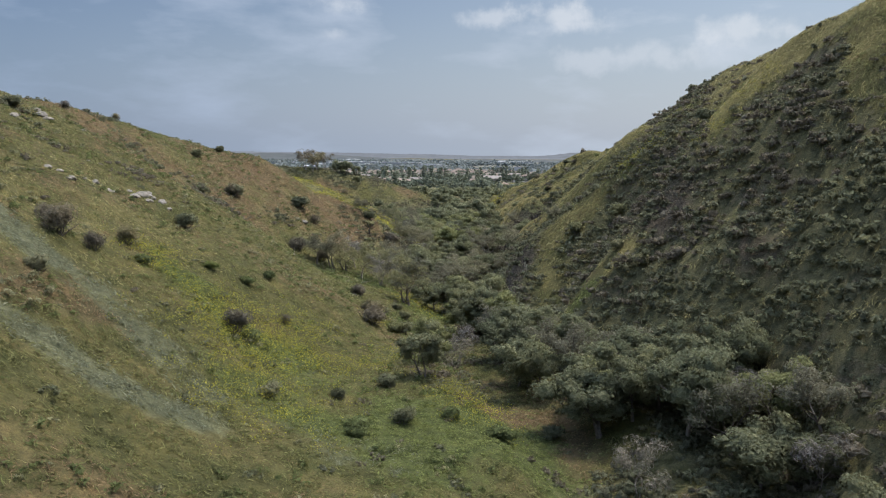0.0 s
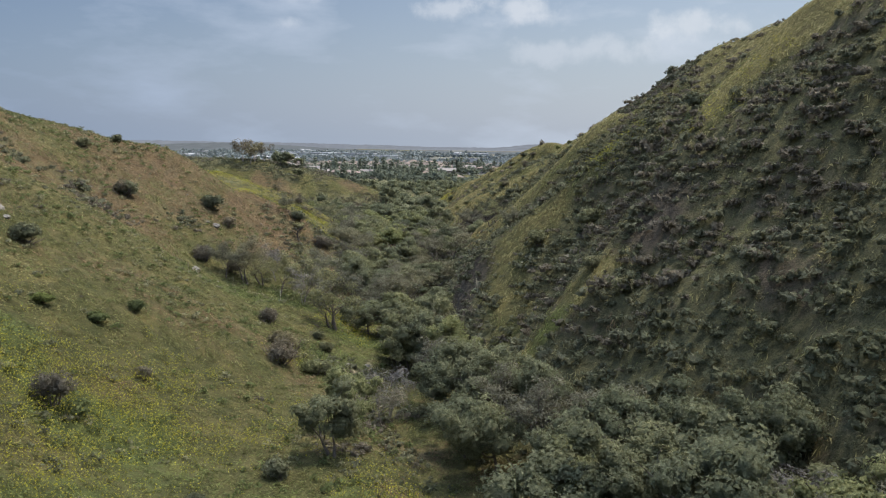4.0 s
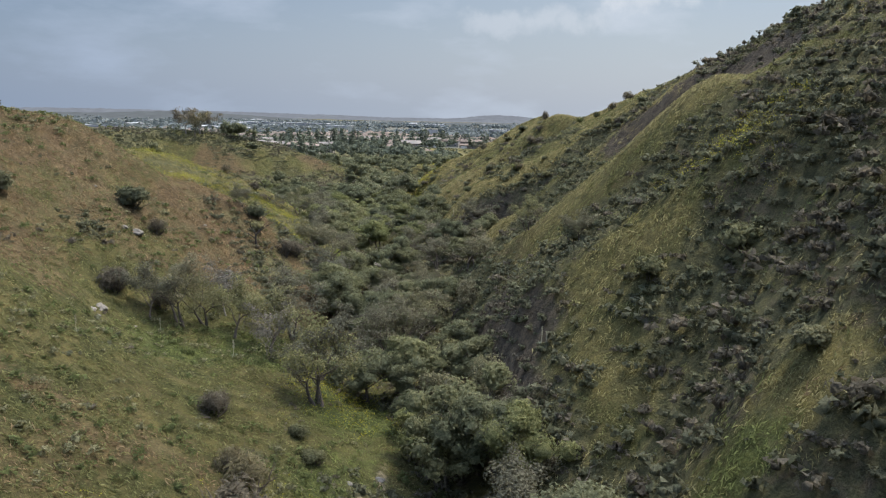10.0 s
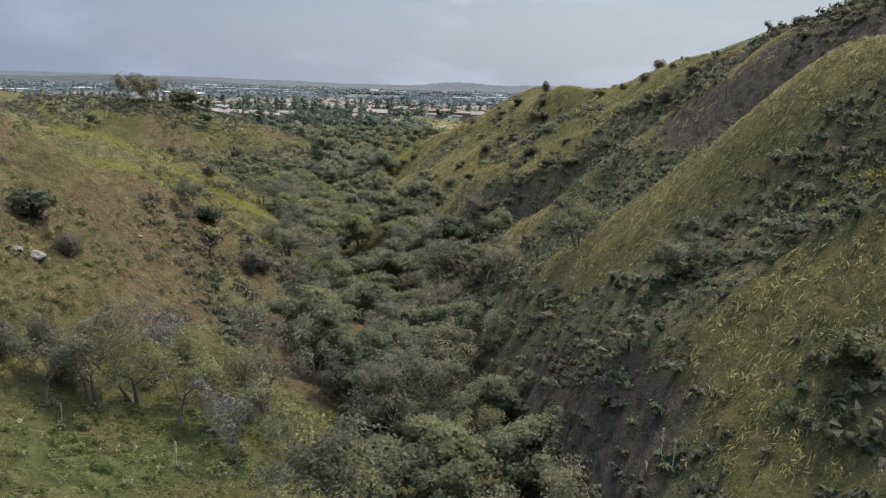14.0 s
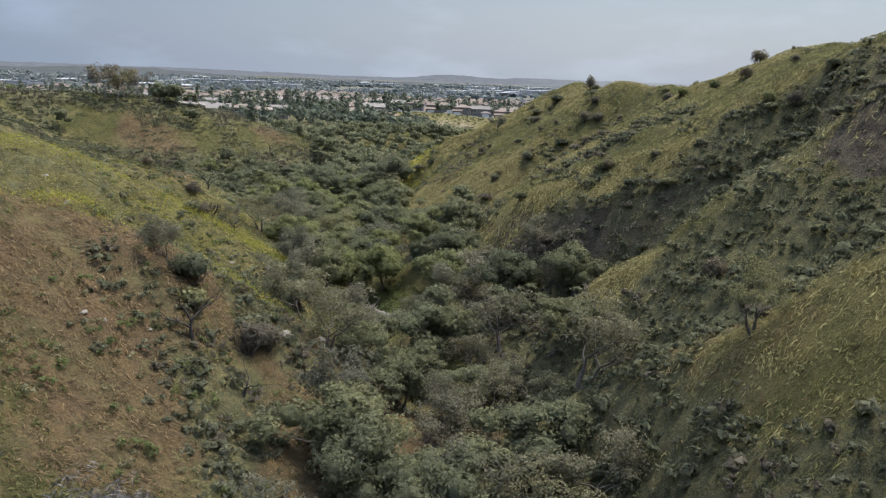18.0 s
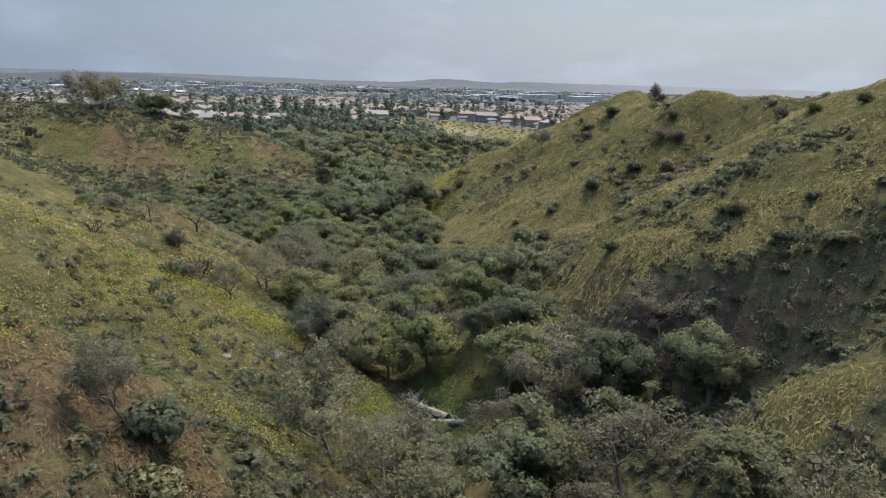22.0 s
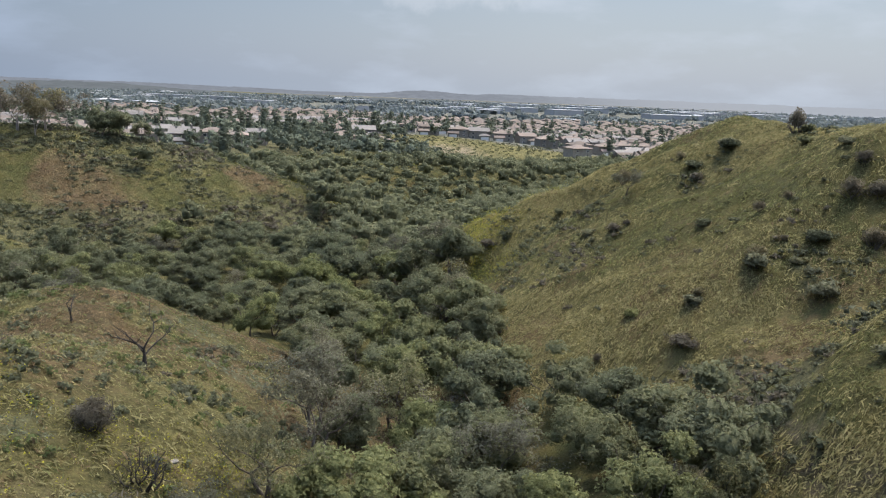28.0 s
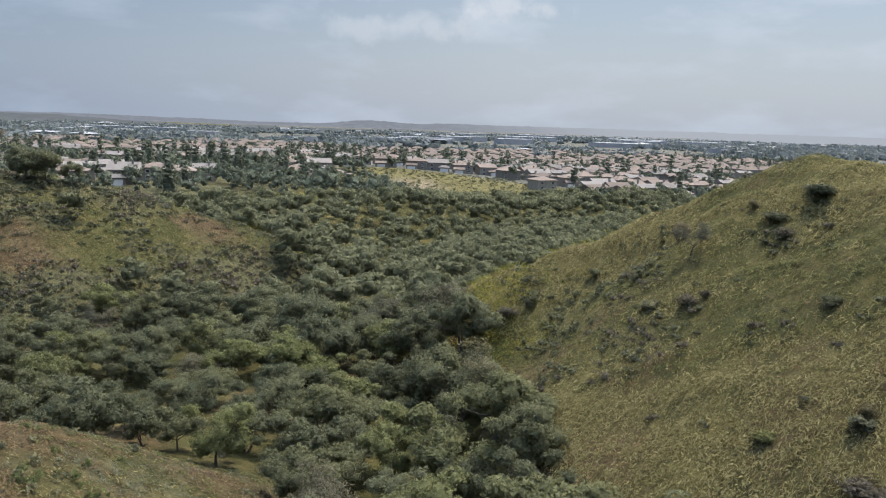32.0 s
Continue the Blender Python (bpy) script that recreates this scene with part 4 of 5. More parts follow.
# shrubs of the east hill: place, size, how upright
for i, (x, y, s, tall) in enumerate((
    (30.8, 268.1, 1.4, 1.2), (24.9, 275.5, 0.8, 1), (23.1, 260.7, 1.4, 0.6), (24.7, 256.9, 1.4, 0.6), (35.2, 257.6, 1, 0.8), (39.4, 258.4, 1.5, 0.8), (26.6, 232.3, 1.6, 1), (30.3, 237.6, 0.7, 1),
    (32.6, 237, 0.65, 1), (41.7, 247.8, 1.2, 0.8), (29.7, 226.8, 1.6, 0.9), (36.1, 233.2, 1.3, 1.1), (34.9, 228.2, 1.4, 1), (28.1, 243.4, 0.95, 0.7), (21.8, 233.1, 1.2, 0.9), (25.9, 255.9, 0.75, 0.8),
    (15.6, 278.9, 1.6, 0.7), (17.9, 277.7, 0.9, 1), (18.3, 237.1, 1.2, 0.7), (36, 263.6, 0.75, 1), (43.6, 252.3, 1.3, 1.7), (44.4, 251, 0.9, 1.1), (39.4, 238.6, 1.2, 0.7), (38.4, 234.9, 1.1, 0.8),
    (19.8, 230.5, 1.8, 0.5), (18.4, 204.4, 1, 1), (22.3, 211.1, 1.4, 0.6), (22.8, 206.5, 1.2, 0.7), (37.7, 231.8, 1.5, 0.8), (32, 231.5, 1.3, 0.8), (29.6, 230.4, 1.1, 0.7), (27.3, 232.8, 1.2, 0.8),
    (22.5, 233.4, 0.7, 0.9), (35.8, 260.5, 1.4, 0.6), (40, 259.9, 1.6, 0.7), (26.3, 196.4, 1.1, 0.9), (42.4, 216.7, 1.2, 1), (40.1, 207.9, 0.8, 1.2), (44.2, 221.6, 1.1, 1.1), (14.5, 235.5, 0.6, 1),
    (40.2, 228.3, 0.6, 1.3), (26.6, 190.4, 1.2, 0.8), (29.7, 191.6, 1, 0.8), (48.2, 204.3, 1.4, 1), (43.8, 189.8, 0.7, 1), (42.1, 203, 1, 1.1), (50.8, 193.9, 1.1, 0.6), (43.4, 210.7, 0.7, 1.2),
    (40, 182.8, 1.3, 1), (26, 197.2, 1, 0.8), (29.2, 186.8, 1.3, 0.8), (23.2, 165.1, 1.2, 1.2), (43.5, 199, 1.2, 1), (43, 182.3, 0.9, 1), (39, 185.8, 1.1, 1.2), (47.7, 167.3, 1, 1),
)):
    group = BUSH_KINDS[("brown", "dark", "sage", "brown")[i % 4]]
    plant(group[i % len(group)], x, y, 0.88 * s, tall=0.85 * tall)


# ---- canyon woods ----
def scatter(count, x0, x1, y0, y1, gap, chance, r):
    """Places at least gap apart, kept by chance(x, y) from 0 to 1."""
    kept, cells = [], {}
    xs, ys = r.uniform(x0, x1, count), r.uniform(y0, y1, count)
    ok = r.uniform(0, 1, count) < chance(xs, ys)
    for x, y in zip(xs[ok], ys[ok]):
        c = (int(x // gap), int(y // gap))
        if all((x - a) ** 2 + (y - b) ** 2 >= gap * gap for i in (-1, 0, 1) for j in (-1, 0, 1) for a, b in cells.get((c[0] + i, c[1] + j), ())):
            cells.setdefault(c, []).append((x, y))
            kept.append((x, y))
    return kept


def woods(x, y):
    """How wooded a place is."""
    u = x - np.interp(y, AXIS_Y, AXIS_X)
    z = land(x, y)
    h = z - np.interp(y, AXIS_Y, AXIS_Z)
    w = np.interp(y, (35, 60, 90, 140, 165, 185, 200, 260, 300, 460), (9, 6, 5, 7, 9, 12, 13, 14, 18, 26))
    d = np.clip(1.25 - np.abs(u - np.interp(y, (40, 60, 140, 200, 300), (12, 9, 3, 2, 0))) / w, 0, 1)
    d = d * np.clip((y - np.where(u > 4, 30, 58)) / 30, 0.0, 1) * np.where((y > 30) & (y < 145), np.where(u > 5, 0.9, 0.35), 1.0)
    side = np.clip(1.35 - np.hypot((x + 28) / 40, (y - 285) / 27), 0, 1) * (h < 6.5)
    face = 0.9 * ((y > 436) & (x > 40) & (x < 190)) * ((y < 512) | (x > 128)) + np.where(x < -12, 0.5, 0.85) * ((y > np.where(x < -12, 368, 352)) & (y < np.interp(x, (-60, 10, 45), (440, 452, 462))) & (x > -75) & (x < 70)) + 0.012 * np.exp(-(((x + 30) / 40) ** 2 + ((y - 330) / 14) ** 2))
    north = np.clip((y - 300) / 30, 0, 1) * np.clip((13 - h) / 5, 0, 1) * (x > -3) * (x < 150)
    clear = 1.2 * np.exp(-(((x + 4) / 6) ** 2 + ((y - 105) / 16) ** 2)) + 1.5 * np.exp(-(((x - 0.5) / 5.5) ** 2 + ((y - 197) / 9) ** 2)) + 0.8 * np.exp(-(((x - 2) / 4) ** 2 + ((y - 244) / 7) ** 2))
    knoll = ((x < -9) & (y > 180) & (y < 246) & (z > -24.5)) | ((x < -14) & (y > 236) & (y < 258)) | ((x > np.interp(y, (204, 205, 221, 240, 262, 300, 301), (90, 15, 13.5, 15.5, 15, 14, 400))) | ((u > 3) & (h > np.interp(y, (60, 150, 170, 215, 235, 300, 330, 350), (7, 7, 10, 10, 6, 4, 6, 30)))))
    knoll = knoll | (x > np.interp(y, (84, 85, 150, 151), (90, 10.5, 10.5, 400)))
    bank = np.clip(2.2 * np.exp(-(((x - 18) / 6.5) ** 2 + ((y - 189) / 9) ** 2)) - 1.0, 0, 0.9)
    return np.maximum(np.clip(np.maximum.reduce([d, side, north, face]) - clear, 0, 1) * (~knoll), bank)


wr = np.random.default_rng(11)
near_woods = scatter(9500, -75, 40, 30, 318, 3.75, woods, wr)
near_woods.sort(key=lambda p: p[1])
for i, (x, y) in enumerate(near_woods):
    kinds = GREY_OAKS if (wr.random() < (0.30 if y < 200 else 0.12)) else OAKS
    plant(kinds[int(wr.integers(len(kinds)))], float(x), float(y), float(wr.uniform(0.62, 1.08)) * (0.8 if x < -16 else 1.0), tall=float(wr.uniform(0.75, 1.0)))


def far_tree(seed, height, count, leaf, solid=0.66, lobes=9, rough=False):
    """A small template of a distant tree: trunk left to the crown's shade."""
    r = np.random.default_rng(seed)
    parts = []
    for i in range(lobes):
        a, d = r.uniform(0, 6.28), height * r.uniform(0, 0.32)
        parts.append(clump(np.array((d * math.cos(a), d * math.sin(a), height * r.uniform(0.4, 0.8))), height * r.uniform(0.16, 0.26), count // lobes, leaf, r, solid=solid, rough=rough))
    return domed(np.concatenate(parts), np.array((0, 0, height * 0.4)))


def strew(name, templates, places, scales, material, label, category, r, sink=0.1, corners=3, lie=0.0):
    """Many plants too small to count, joined into one mesh. lie: how far their normals follow the ground's."""
    places, scales = np.asarray(places, float), np.asarray(scales, float)
    z = land(places[:, 0], places[:, 1])
    which = r.integers(len(templates), size=len(places))
    turn = r.uniform(0, 6.28, len(places))
    out = []
    for k, t in enumerate(templates):
        m = which == k
        if not m.any():
            continue
        c, s = np.cos(turn[m])[:, None], np.sin(turn[m])[:, None]
        sc = scales[m][:, None]
        cols = [(c * t[:, 0] - s * t[:, 1]) * sc + places[m, 0:1], (s * t[:, 0] + c * t[:, 1]) * sc + places[m, 1:2], t[:, 2] * sc + (z[m][:, None] - sink * sc)]
        if t.shape[1] == 6:
            n = [c * t[:, 3] - s * t[:, 4], s * t[:, 3] + c * t[:, 4], np.broadcast_to(t[:, 5], cols[0].shape)]
            if lie:
                x, y = places[m, 0], places[m, 1]
                fall = np.stack([land(x - 0.7, y) - land(x + 0.7, y), land(x, y - 0.7) - land(x, y + 0.7), np.full(len(x), 1.4)], -1)
                cols[2] = cols[2] - (cols[0] - x[:, None]) * fall[:, 0:1] / 1.4 - (cols[1] - y[:, None]) * fall[:, 1:2] / 1.4
                fall = lie * unit(fall)
                n = [n[j] + fall[:, j:j + 1] for j in range(3)]
            cols = cols + n
        out.append(np.stack(cols, -1).reshape(-1, t.shape[1]))
    v = np.concatenate(out)
    return tagged(new(name, mesh_from(name, v, np.arange(len(v), dtype=np.int32).reshape(-1, corners), material)), label, category, kind="stuff")


FAR_OAKS = [far_tree(300 + i, 7.5, 160, 0.46, 0.72, 9, True) for i in range(5)]
far_woods = scatter(15000, -110, 225, 316, 540, 4.2, woods, wr)
strew("far_woods", FAR_OAKS, far_woods, wr.uniform(0.7, 1.15, len(far_woods)), M_OAK, "dense oak woods filling the lower canyon", "woods", wr)


# ---- hillside scrub: small shrubs joined by kind ----
def shrub_template(seed, radius, height, count, leaf):
    """A low uneven shrub: a few close lumps, each under its own leaves."""
    r = np.random.default_rng(seed)
    lobes = []
    for i in range(5):
        c = np.array((radius * 0.5 * r.normal(), radius * 0.5 * r.normal(), height * r.uniform(0.1, 0.45)))
        lobes.append(clump(c, radius * r.uniform(0.28, 0.55), count // 5, leaf, r, 0.85, solid=0.62, rough=True))
    return domed(np.concatenate(lobes), np.array((0, 0, -0.3)), 0.4)


SMALL = [shrub_template(330 + i, 0.8, 0.75, 40, 0.19) for i in range(8)]
sr = np.random.default_rng(13)
spots = np.array(scatter(120000, -90, 62, 15, 350, 0.66, lambda x, y: np.clip(scrub_chance(x, y) * 1.15, 0.012, 1), sr))
mix = fbm(spots[:, 0], spots[:, 1], 15, 3, 95) + sr.normal(0, 0.28, len(spots))
for name, m, material, label in (
    ("sage_scrub", (mix > -0.28) & (mix < 0.18), M_SAGE, "grey-green sage scrub over the steep slopes"),
    ("dark_scrub", mix >= 0.18, M_DARK_BUSH, "dark evergreen scrub in the gullies"),
    ("dry_scrub", mix <= -0.28, M_BROWN_BUSH, "dry brownish scrub between the grass"),
):
    near_wall = (spots[m][:, 0] > 12) & (spots[m][:, 1] < 118)
    strew(name, SMALL, spots[m], sr.uniform(0.4, 1.25, int(m.sum())) ** 1.5 * np.where(near_wall, 1.2, 1.0) * (0.55 + 0.45 * np.clip(scrub_chance(spots[m][:, 0], spots[m][:, 1]) * 1.5, 0, 1)), material, label, "scrub", sr)


# ---- grass and wild mustard ----
def grass_material(name, dark, light):
    return leaf_material(name, dark, light, 0.0, 0.5)


M_GRASS = grass_material("green_grass", (0.055, 0.062, 0.024), (0.185, 0.182, 0.08))
M_LUSH = grass_material("lush_grass", (0.055, 0.07, 0.023), (0.18, 0.205, 0.08))
M_STRAW = grass_material("straw_grass", (0.095, 0.086, 0.037), (0.30, 0.268, 0.13))
M_RUSSET = grass_material("russet_grass", (0.095, 0.07, 0.04), (0.24, 0.182, 0.108))
M_GREYGRASS = grass_material("silvery_grass", (0.088, 0.096, 0.058), (0.19, 0.196, 0.135))
M_MUSTARD = grass_material("mustard_bloom", (0.21, 0.208, 0.042), (0.37, 0.345, 0.052))


def tuft(seed, blades, height, width):
    """A few bent-over blades of grass, each a narrow point lying out from the foot."""
    r = np.random.default_rng(seed)
    p = np.stack([r.normal(0, 0.2, blades), r.normal(0, 0.2, blades), r.uniform(0.1, 0.8, blades) * height], -1)
    n = unit(np.stack([r.normal(0, 0.6, blades), r.normal(0, 0.6, blades), np.ones(blades)], -1))
    return sprays(p, n, 0.7 * height, r, width, unit(n + (0, 0, 0.3)))


TUFTS = [tuft(360 + i, 8, 0.23, 0.17) for i in range(12)]
gr = np.random.default_rng(17)
N_TUFT = 125000
tx, ty = gr.uniform(-66, 62, N_TUFT * 2), 12 + (gr.uniform(0, 1, N_TUFT * 2) ** 0.9) * 340
keep = (woods(tx, ty) < 0.35) & (tx > -66)  & (gr.uniform(0, 1, len(tx)) > np.clip(scrub_chance(tx, ty) * 0.9, 0, 0.8)) & ((ty < 258) | (tx > 5) | (ty > 306))
tx, ty = tx[keep][:N_TUFT], ty[keep][:N_TUFT]
h = 0.5
zs = (land(tx + h, ty) - land(tx - h, ty), land(tx, ty + h) - land(tx, ty - h))
zd, zst, zb, zr = zones(tx, ty, land(tx, ty), np.hypot(*zs))
jit = gr.normal(0, 0.16, len(tx))
silver = silver_weeds(tx, ty) > gr.uniform(0.25, 0.8, len(tx))
is_dry = zd + jit > 0.55
is_lush = lush(tx, ty) + jit > 0.5
is_dry = is_dry & ~is_lush
is_straw = ~is_dry & ~is_lush & (zst + jit > 0.42)
open_ = (zb < 0.45) & (zr < 0.6)
for name, m, material, label in (
    ("lush_grass", is_lush & ~silver & open_, M_LUSH, "fresh bright green grass and weeds in damp hollows"),
    ("green_grass", ~is_dry & ~is_straw & ~is_lush & ~silver & open_, M_GRASS, "long green spring grass over the hillsides"),
    ("straw_grass", is_straw & ~silver & open_, M_STRAW, "tall pale straw-coloured grass on the ridges"),
    ("russet_grass", is_dry & ~silver & open_, M_RUSSET, "dried russet grass in broad patches"),
    ("silvery_grass", silver & open_, M_GREYGRASS, "greyish flowering weeds in bands through the grass"),
):
    pts = np.stack([tx[m], ty[m]], -1)
    strew(name, TUFTS, pts, gr.uniform(0.65, 1.35, len(pts)), material, label, "grass", gr, 0.02, lie=0.35)


# taller oat grass, bleached, on the warm east hill
ox, oy = gr.uniform(8, 62, 90000), gr.uniform(150, 325, 90000)
ok = (gr.uniform(0, 1, 90000) < np.clip(0.42 + 1.3 * streaks(ox, oy, 6.5, 33) + 0.6 * streaks(ox, oy, 2.8, 35), 0.04, 0.95) * np.clip((oy - 150) / 50, 0.1, 1)) & (woods(ox, oy) < 0.3) & (scrub_chance(ox, oy) < 0.6)
op = np.stack([ox, oy], -1)[ok][:34000]
M_OAT = grass_material("bleached_oat_grass", (0.14, 0.12, 0.05), (0.31, 0.27, 0.13))
strew("oat_grass", TUFTS, op, gr.uniform(0.75, 1.3, len(op)), M_OAT, "tall bleached oat grass over the east hill", "grass", gr, 0.02, lie=0.35)


def bloom(seed):
    r = np.random.default_rng(seed)
    p = r.normal(size=(18, 3)) * (0.42, 0.42, 0.15) + (0, 0, 0.5)
    return sprays(p, unit(r.normal(size=(18, 3)) + (0, 0, 1.2)), 0.046, r, 0.8)


BLOOMS = [bloom(400 + i) for i in range(5)]


mp = np.array(scatter(420000, -50, 45, 40, 300, 0.26, lambda x, y: 0.75 * mustard_chance(x, y), gr))
strew("wild_mustard", BLOOMS, mp, gr.uniform(0.7, 1.4, len(mp)), M_MUSTARD, "yellow wild mustard in bloom in drifts on the slopes", "flowers", gr, 0.0)

# low leafy weeds dotted through the grass of the west side
def weed(seed):
    r = np.random.default_rng(seed)
    lumps = [clump(np.array((r.normal() * 0.22, r.normal() * 0.22, 0.12)), r.uniform(0.16, 0.3), 9, 0.11, r, 0.8, solid=0) for _ in range(3)]
    return domed(np.concatenate(lumps), np.array((0, 0, -0.3)), 0.3)


WEEDS = [weed(470 + i) for i in range(6)]
wp = np.array(scatter(26000, -62, 6, 22, 250, 0.5, lambda x, y: np.clip(0.16 + 0.75 * fbm(x, y, 9, 3, 83), 0.02, 0.8) * (woods(x, y) < 0.3), gr))
half = gr.uniform(0, 1, len(wp)) < 0.6
strew("green_weeds", WEEDS, wp[half], gr.uniform(0.6, 1.6, int(half.sum())), M_GREEN_BUSH, "leafy green weeds dotted through the grass", "weeds", gr, 0.0)
strew("grey_weeds", WEEDS, wp[~half], gr.uniform(0.6, 1.5, int((~half).sum())), M_SAGE, "grey-green weeds dotted through the grass", "weeds", gr, 0.0)

# ---- the town on the plain ----
M_STUCCO = plain_material("cream_stucco", (0.17, 0.155, 0.132), (0.26, 0.238, 0.205), 0.6, 0.9, 0.02, 0.22)
M_TILE = plain_material("clay_roof_tile", (0.115, 0.092, 0.075), (0.19, 0.15, 0.122), 1.6, 0.85, 0.06, 0.28)
M_GREYTILE = plain_material("grey_roof_tile", (0.125, 0.114, 0.102), (0.2, 0.182, 0.165), 1.6, 0.85, 0.06, 0.22)
M_PANE = plain_material("dark_window_glass", (0.025, 0.03, 0.035), (0.05, 0.055, 0.06), 0.5, 0.12, 0)
M_TRIM = plain_material("white_trim", (0.62, 0.60, 0.56), (0.74, 0.72, 0.69), 1.0, 0.6, 0.01)
M_WHITEWALL = plain_material("white_warehouse_panel", (0.27, 0.28, 0.29), (0.36, 0.365, 0.37), 0.05, 0.7, 0.02, 0.12)
M_ROOFMETAL = plain_material("pale_flat_roof", (0.25, 0.26, 0.27), (0.34, 0.345, 0.35), 0.05, 0.6, 0.02)


def part(name, bm, material, parent, label=""):
    me = bpy.data.meshes.new(name)
    bm.to_mesh(me)
    bm.free()
    me.materials.append(material)
    return link(name, me, parent, label)


def box(bm, x0, x1, y0, y1, z0, z1):
    v = [bm.verts.new(p) for p in ((x0, y0, z0), (x1, y0, z0), (x1, y1, z0), (x0, y1, z0), (x0, y0, z1), (x1, y0, z1), (x1, y1, z1), (x0, y1, z1))]
    for f in ((0, 3, 2, 1), (4, 5, 6, 7), (0, 1, 5, 4), (1, 2, 6, 5), (2, 3, 7, 6), (3, 0, 4, 7)):
        bm.faces.new([v[i] for i in f])


def hip(bm, x0, x1, y0, y1, z, rise, over=0.5, gable=False):
    """A hipped or gabled roof over a rectangle, with eaves and a thick edge."""
    x0, x1, y0, y1 = x0 - over, x1 + over, y0 - over, y1 + over
    along = (x1 - x0) >= (y1 - y0)
    half = 0 if gable else min(x1 - x0, y1 - y0) / 2
    if along:
        r0, r1 = (x0 + half, (y0 + y1) / 2), (x1 - half, (y0 + y1) / 2)
    else:
        r0, r1 = ((x0 + x1) / 2, y0 + half), ((x0 + x1) / 2, y1 - half)
    low = [bm.verts.new((a, b, z - 0.22)) for a, b in ((x0, y0), (x1, y0), (x1, y1), (x0, y1))]
    rim = [bm.verts.new((a, b, z)) for a, b in ((x0, y0), (x1, y0), (x1, y1), (x0, y1))]
    t0, t1 = bm.verts.new((*r0, z + rise)), bm.verts.new((*r1, z + rise))
    bm.faces.new(low[::-1])
    for i in range(4):
        bm.faces.new((low[i], low[(i + 1) % 4], rim[(i + 1) % 4], rim[i]))
    if along:
        sides = ((rim[0], rim[1], t1, t0), (rim[1], rim[2], t1), (rim[2], rim[3], t0, t1), (rim[3], rim[0], t0))
    else:
        sides = ((rim[0], rim[1], t0), (rim[1], rim[2], t1, t0), (rim[2], rim[3], t1), (rim[3], rim[0], t0, t1))
    for f in sides:
        bm.faces.new(f)


def house(seed, roof_mat, label):
    """A two-storey stucco house with a lower garage wing; it faces -y."""
    r = random.Random(seed)
    w, d = r.uniform(11, 14), r.uniform(9, 11)
    gx = r.choice((-1, 1))
    gable = r.random() < 0.4
    ob = tagged(new("house"), label, "house", "houses of the town")
    bm = bmesh.new()
    box(bm, -w / 2, w / 2, -d / 2, d / 2, -2.5, 5.6)
    gx0, gx1 = (w / 2 - 6.2, w / 2 + 0.4) if gx > 0 else (-w / 2 - 0.4, -w / 2 + 6.2)
    box(bm, gx0, gx1, -d / 2 - 4.6, -d / 2 + 0.02, -2.5, 3.0)
    part("wall", bm, M_STUCCO, ob)
    bm = bmesh.new()
    hip(bm, -w / 2, w / 2, -d / 2, d / 2, 5.62, r.uniform(1.7, 2.3), 0.55, gable)
    part("roof", bm, roof_mat, ob)
    bm = bmesh.new()
    hip(bm, gx0, gx1, -d / 2 - 4.6, -d / 2 - 0.7, 3.02, 1.3, 0.45, not gable)
    part("wing_roof", bm, roof_mat, ob)
    bm = bmesh.new()
    box(bm, gx0 + 0.8, gx1 - 0.8, -d / 2 - 4.66, -d / 2 - 4.5, 0, 2.3)
    part("garage_door", bm, M_TRIM, ob, "white panelled garage door")
    bm = bmesh.new()
    box(bm, -w * 0.3, -w * 0.3 + 0.9, d * 0.2, d * 0.2 + 0.7, 5.0, 8.3)
    box(bm, -w * 0.3 - 0.08, -w * 0.3 + 0.98, d * 0.2 - 0.08, d * 0.2 + 0.78, 8.0, 8.15)
    part("chimney", bm, M_STUCCO, ob)
    spots = [(s * w * 0.28, y, z) for y in (-1, 1) for s in (-1, 1) for z in (3.4, 0.9) if not (y < 0 and z < 2 and s == gx)]
    for x, side, z in spots:
        bm = bmesh.new()
        y = side * d / 2
        box(bm, x - 0.85, x + 0.85, min(y, y + side * 0.07), max(y, y + side * 0.07), z, z + 1.35)
        win = part("window", bm, M_TRIM, ob)
        bm = bmesh.new()
        box(bm, x - 0.74, x + 0.74, min(y + side * 0.05, y + side * 0.09), max(y + side * 0.05, y + side * 0.09), z + 0.11, z + 1.24)
        part("pane", bm, M_PANE, win)
    return ob


HOUSES = [house(500 + i, M_TILE if i % 3 else M_GREYTILE, "two-storey cream stucco house with a clay tile roof" if i % 3 else "two-storey stucco house with a grey tile roof") for i in range(6)]
hr = np.random.default_rng(23)
lots = []
for row in range(24):
    y = 505 + row * 25 + 1.2 * row * row * 0.25
    for col in range(-34, 40):
        x = col * 16.5 + 6 * (row % 2) + float(hr.normal(0, 1.6))
        yy = y + 22 * float(fbm(np.array([x]), np.array([y]), 190, 2, 45)[0]) + float(hr.normal(0, 1.5))
        bearing = math.degrees(math.atan2(x + 15, yy - 197))
        if not -24 < bearing < 40 or hr.random() < 0.15:
            continue
        if yy < (490 if x < 36 else 655 if x < 150 else 520):
            continue
        if 0.30 < float(fbm(np.array([x]), np.array([yy]), 130, 2, 47)[0]):
            continue
        lots.append((x, yy, 180 * (row % 2) + float(hr.normal(0, 6)) + 20 * float(fbm(np.array([x]), np.array([yy]), 240, 1, 46)[0])))
lots.sort(key=lambda p: math.hypot(p[0], p[1] - 190))
HOUSE_COUNT = 270
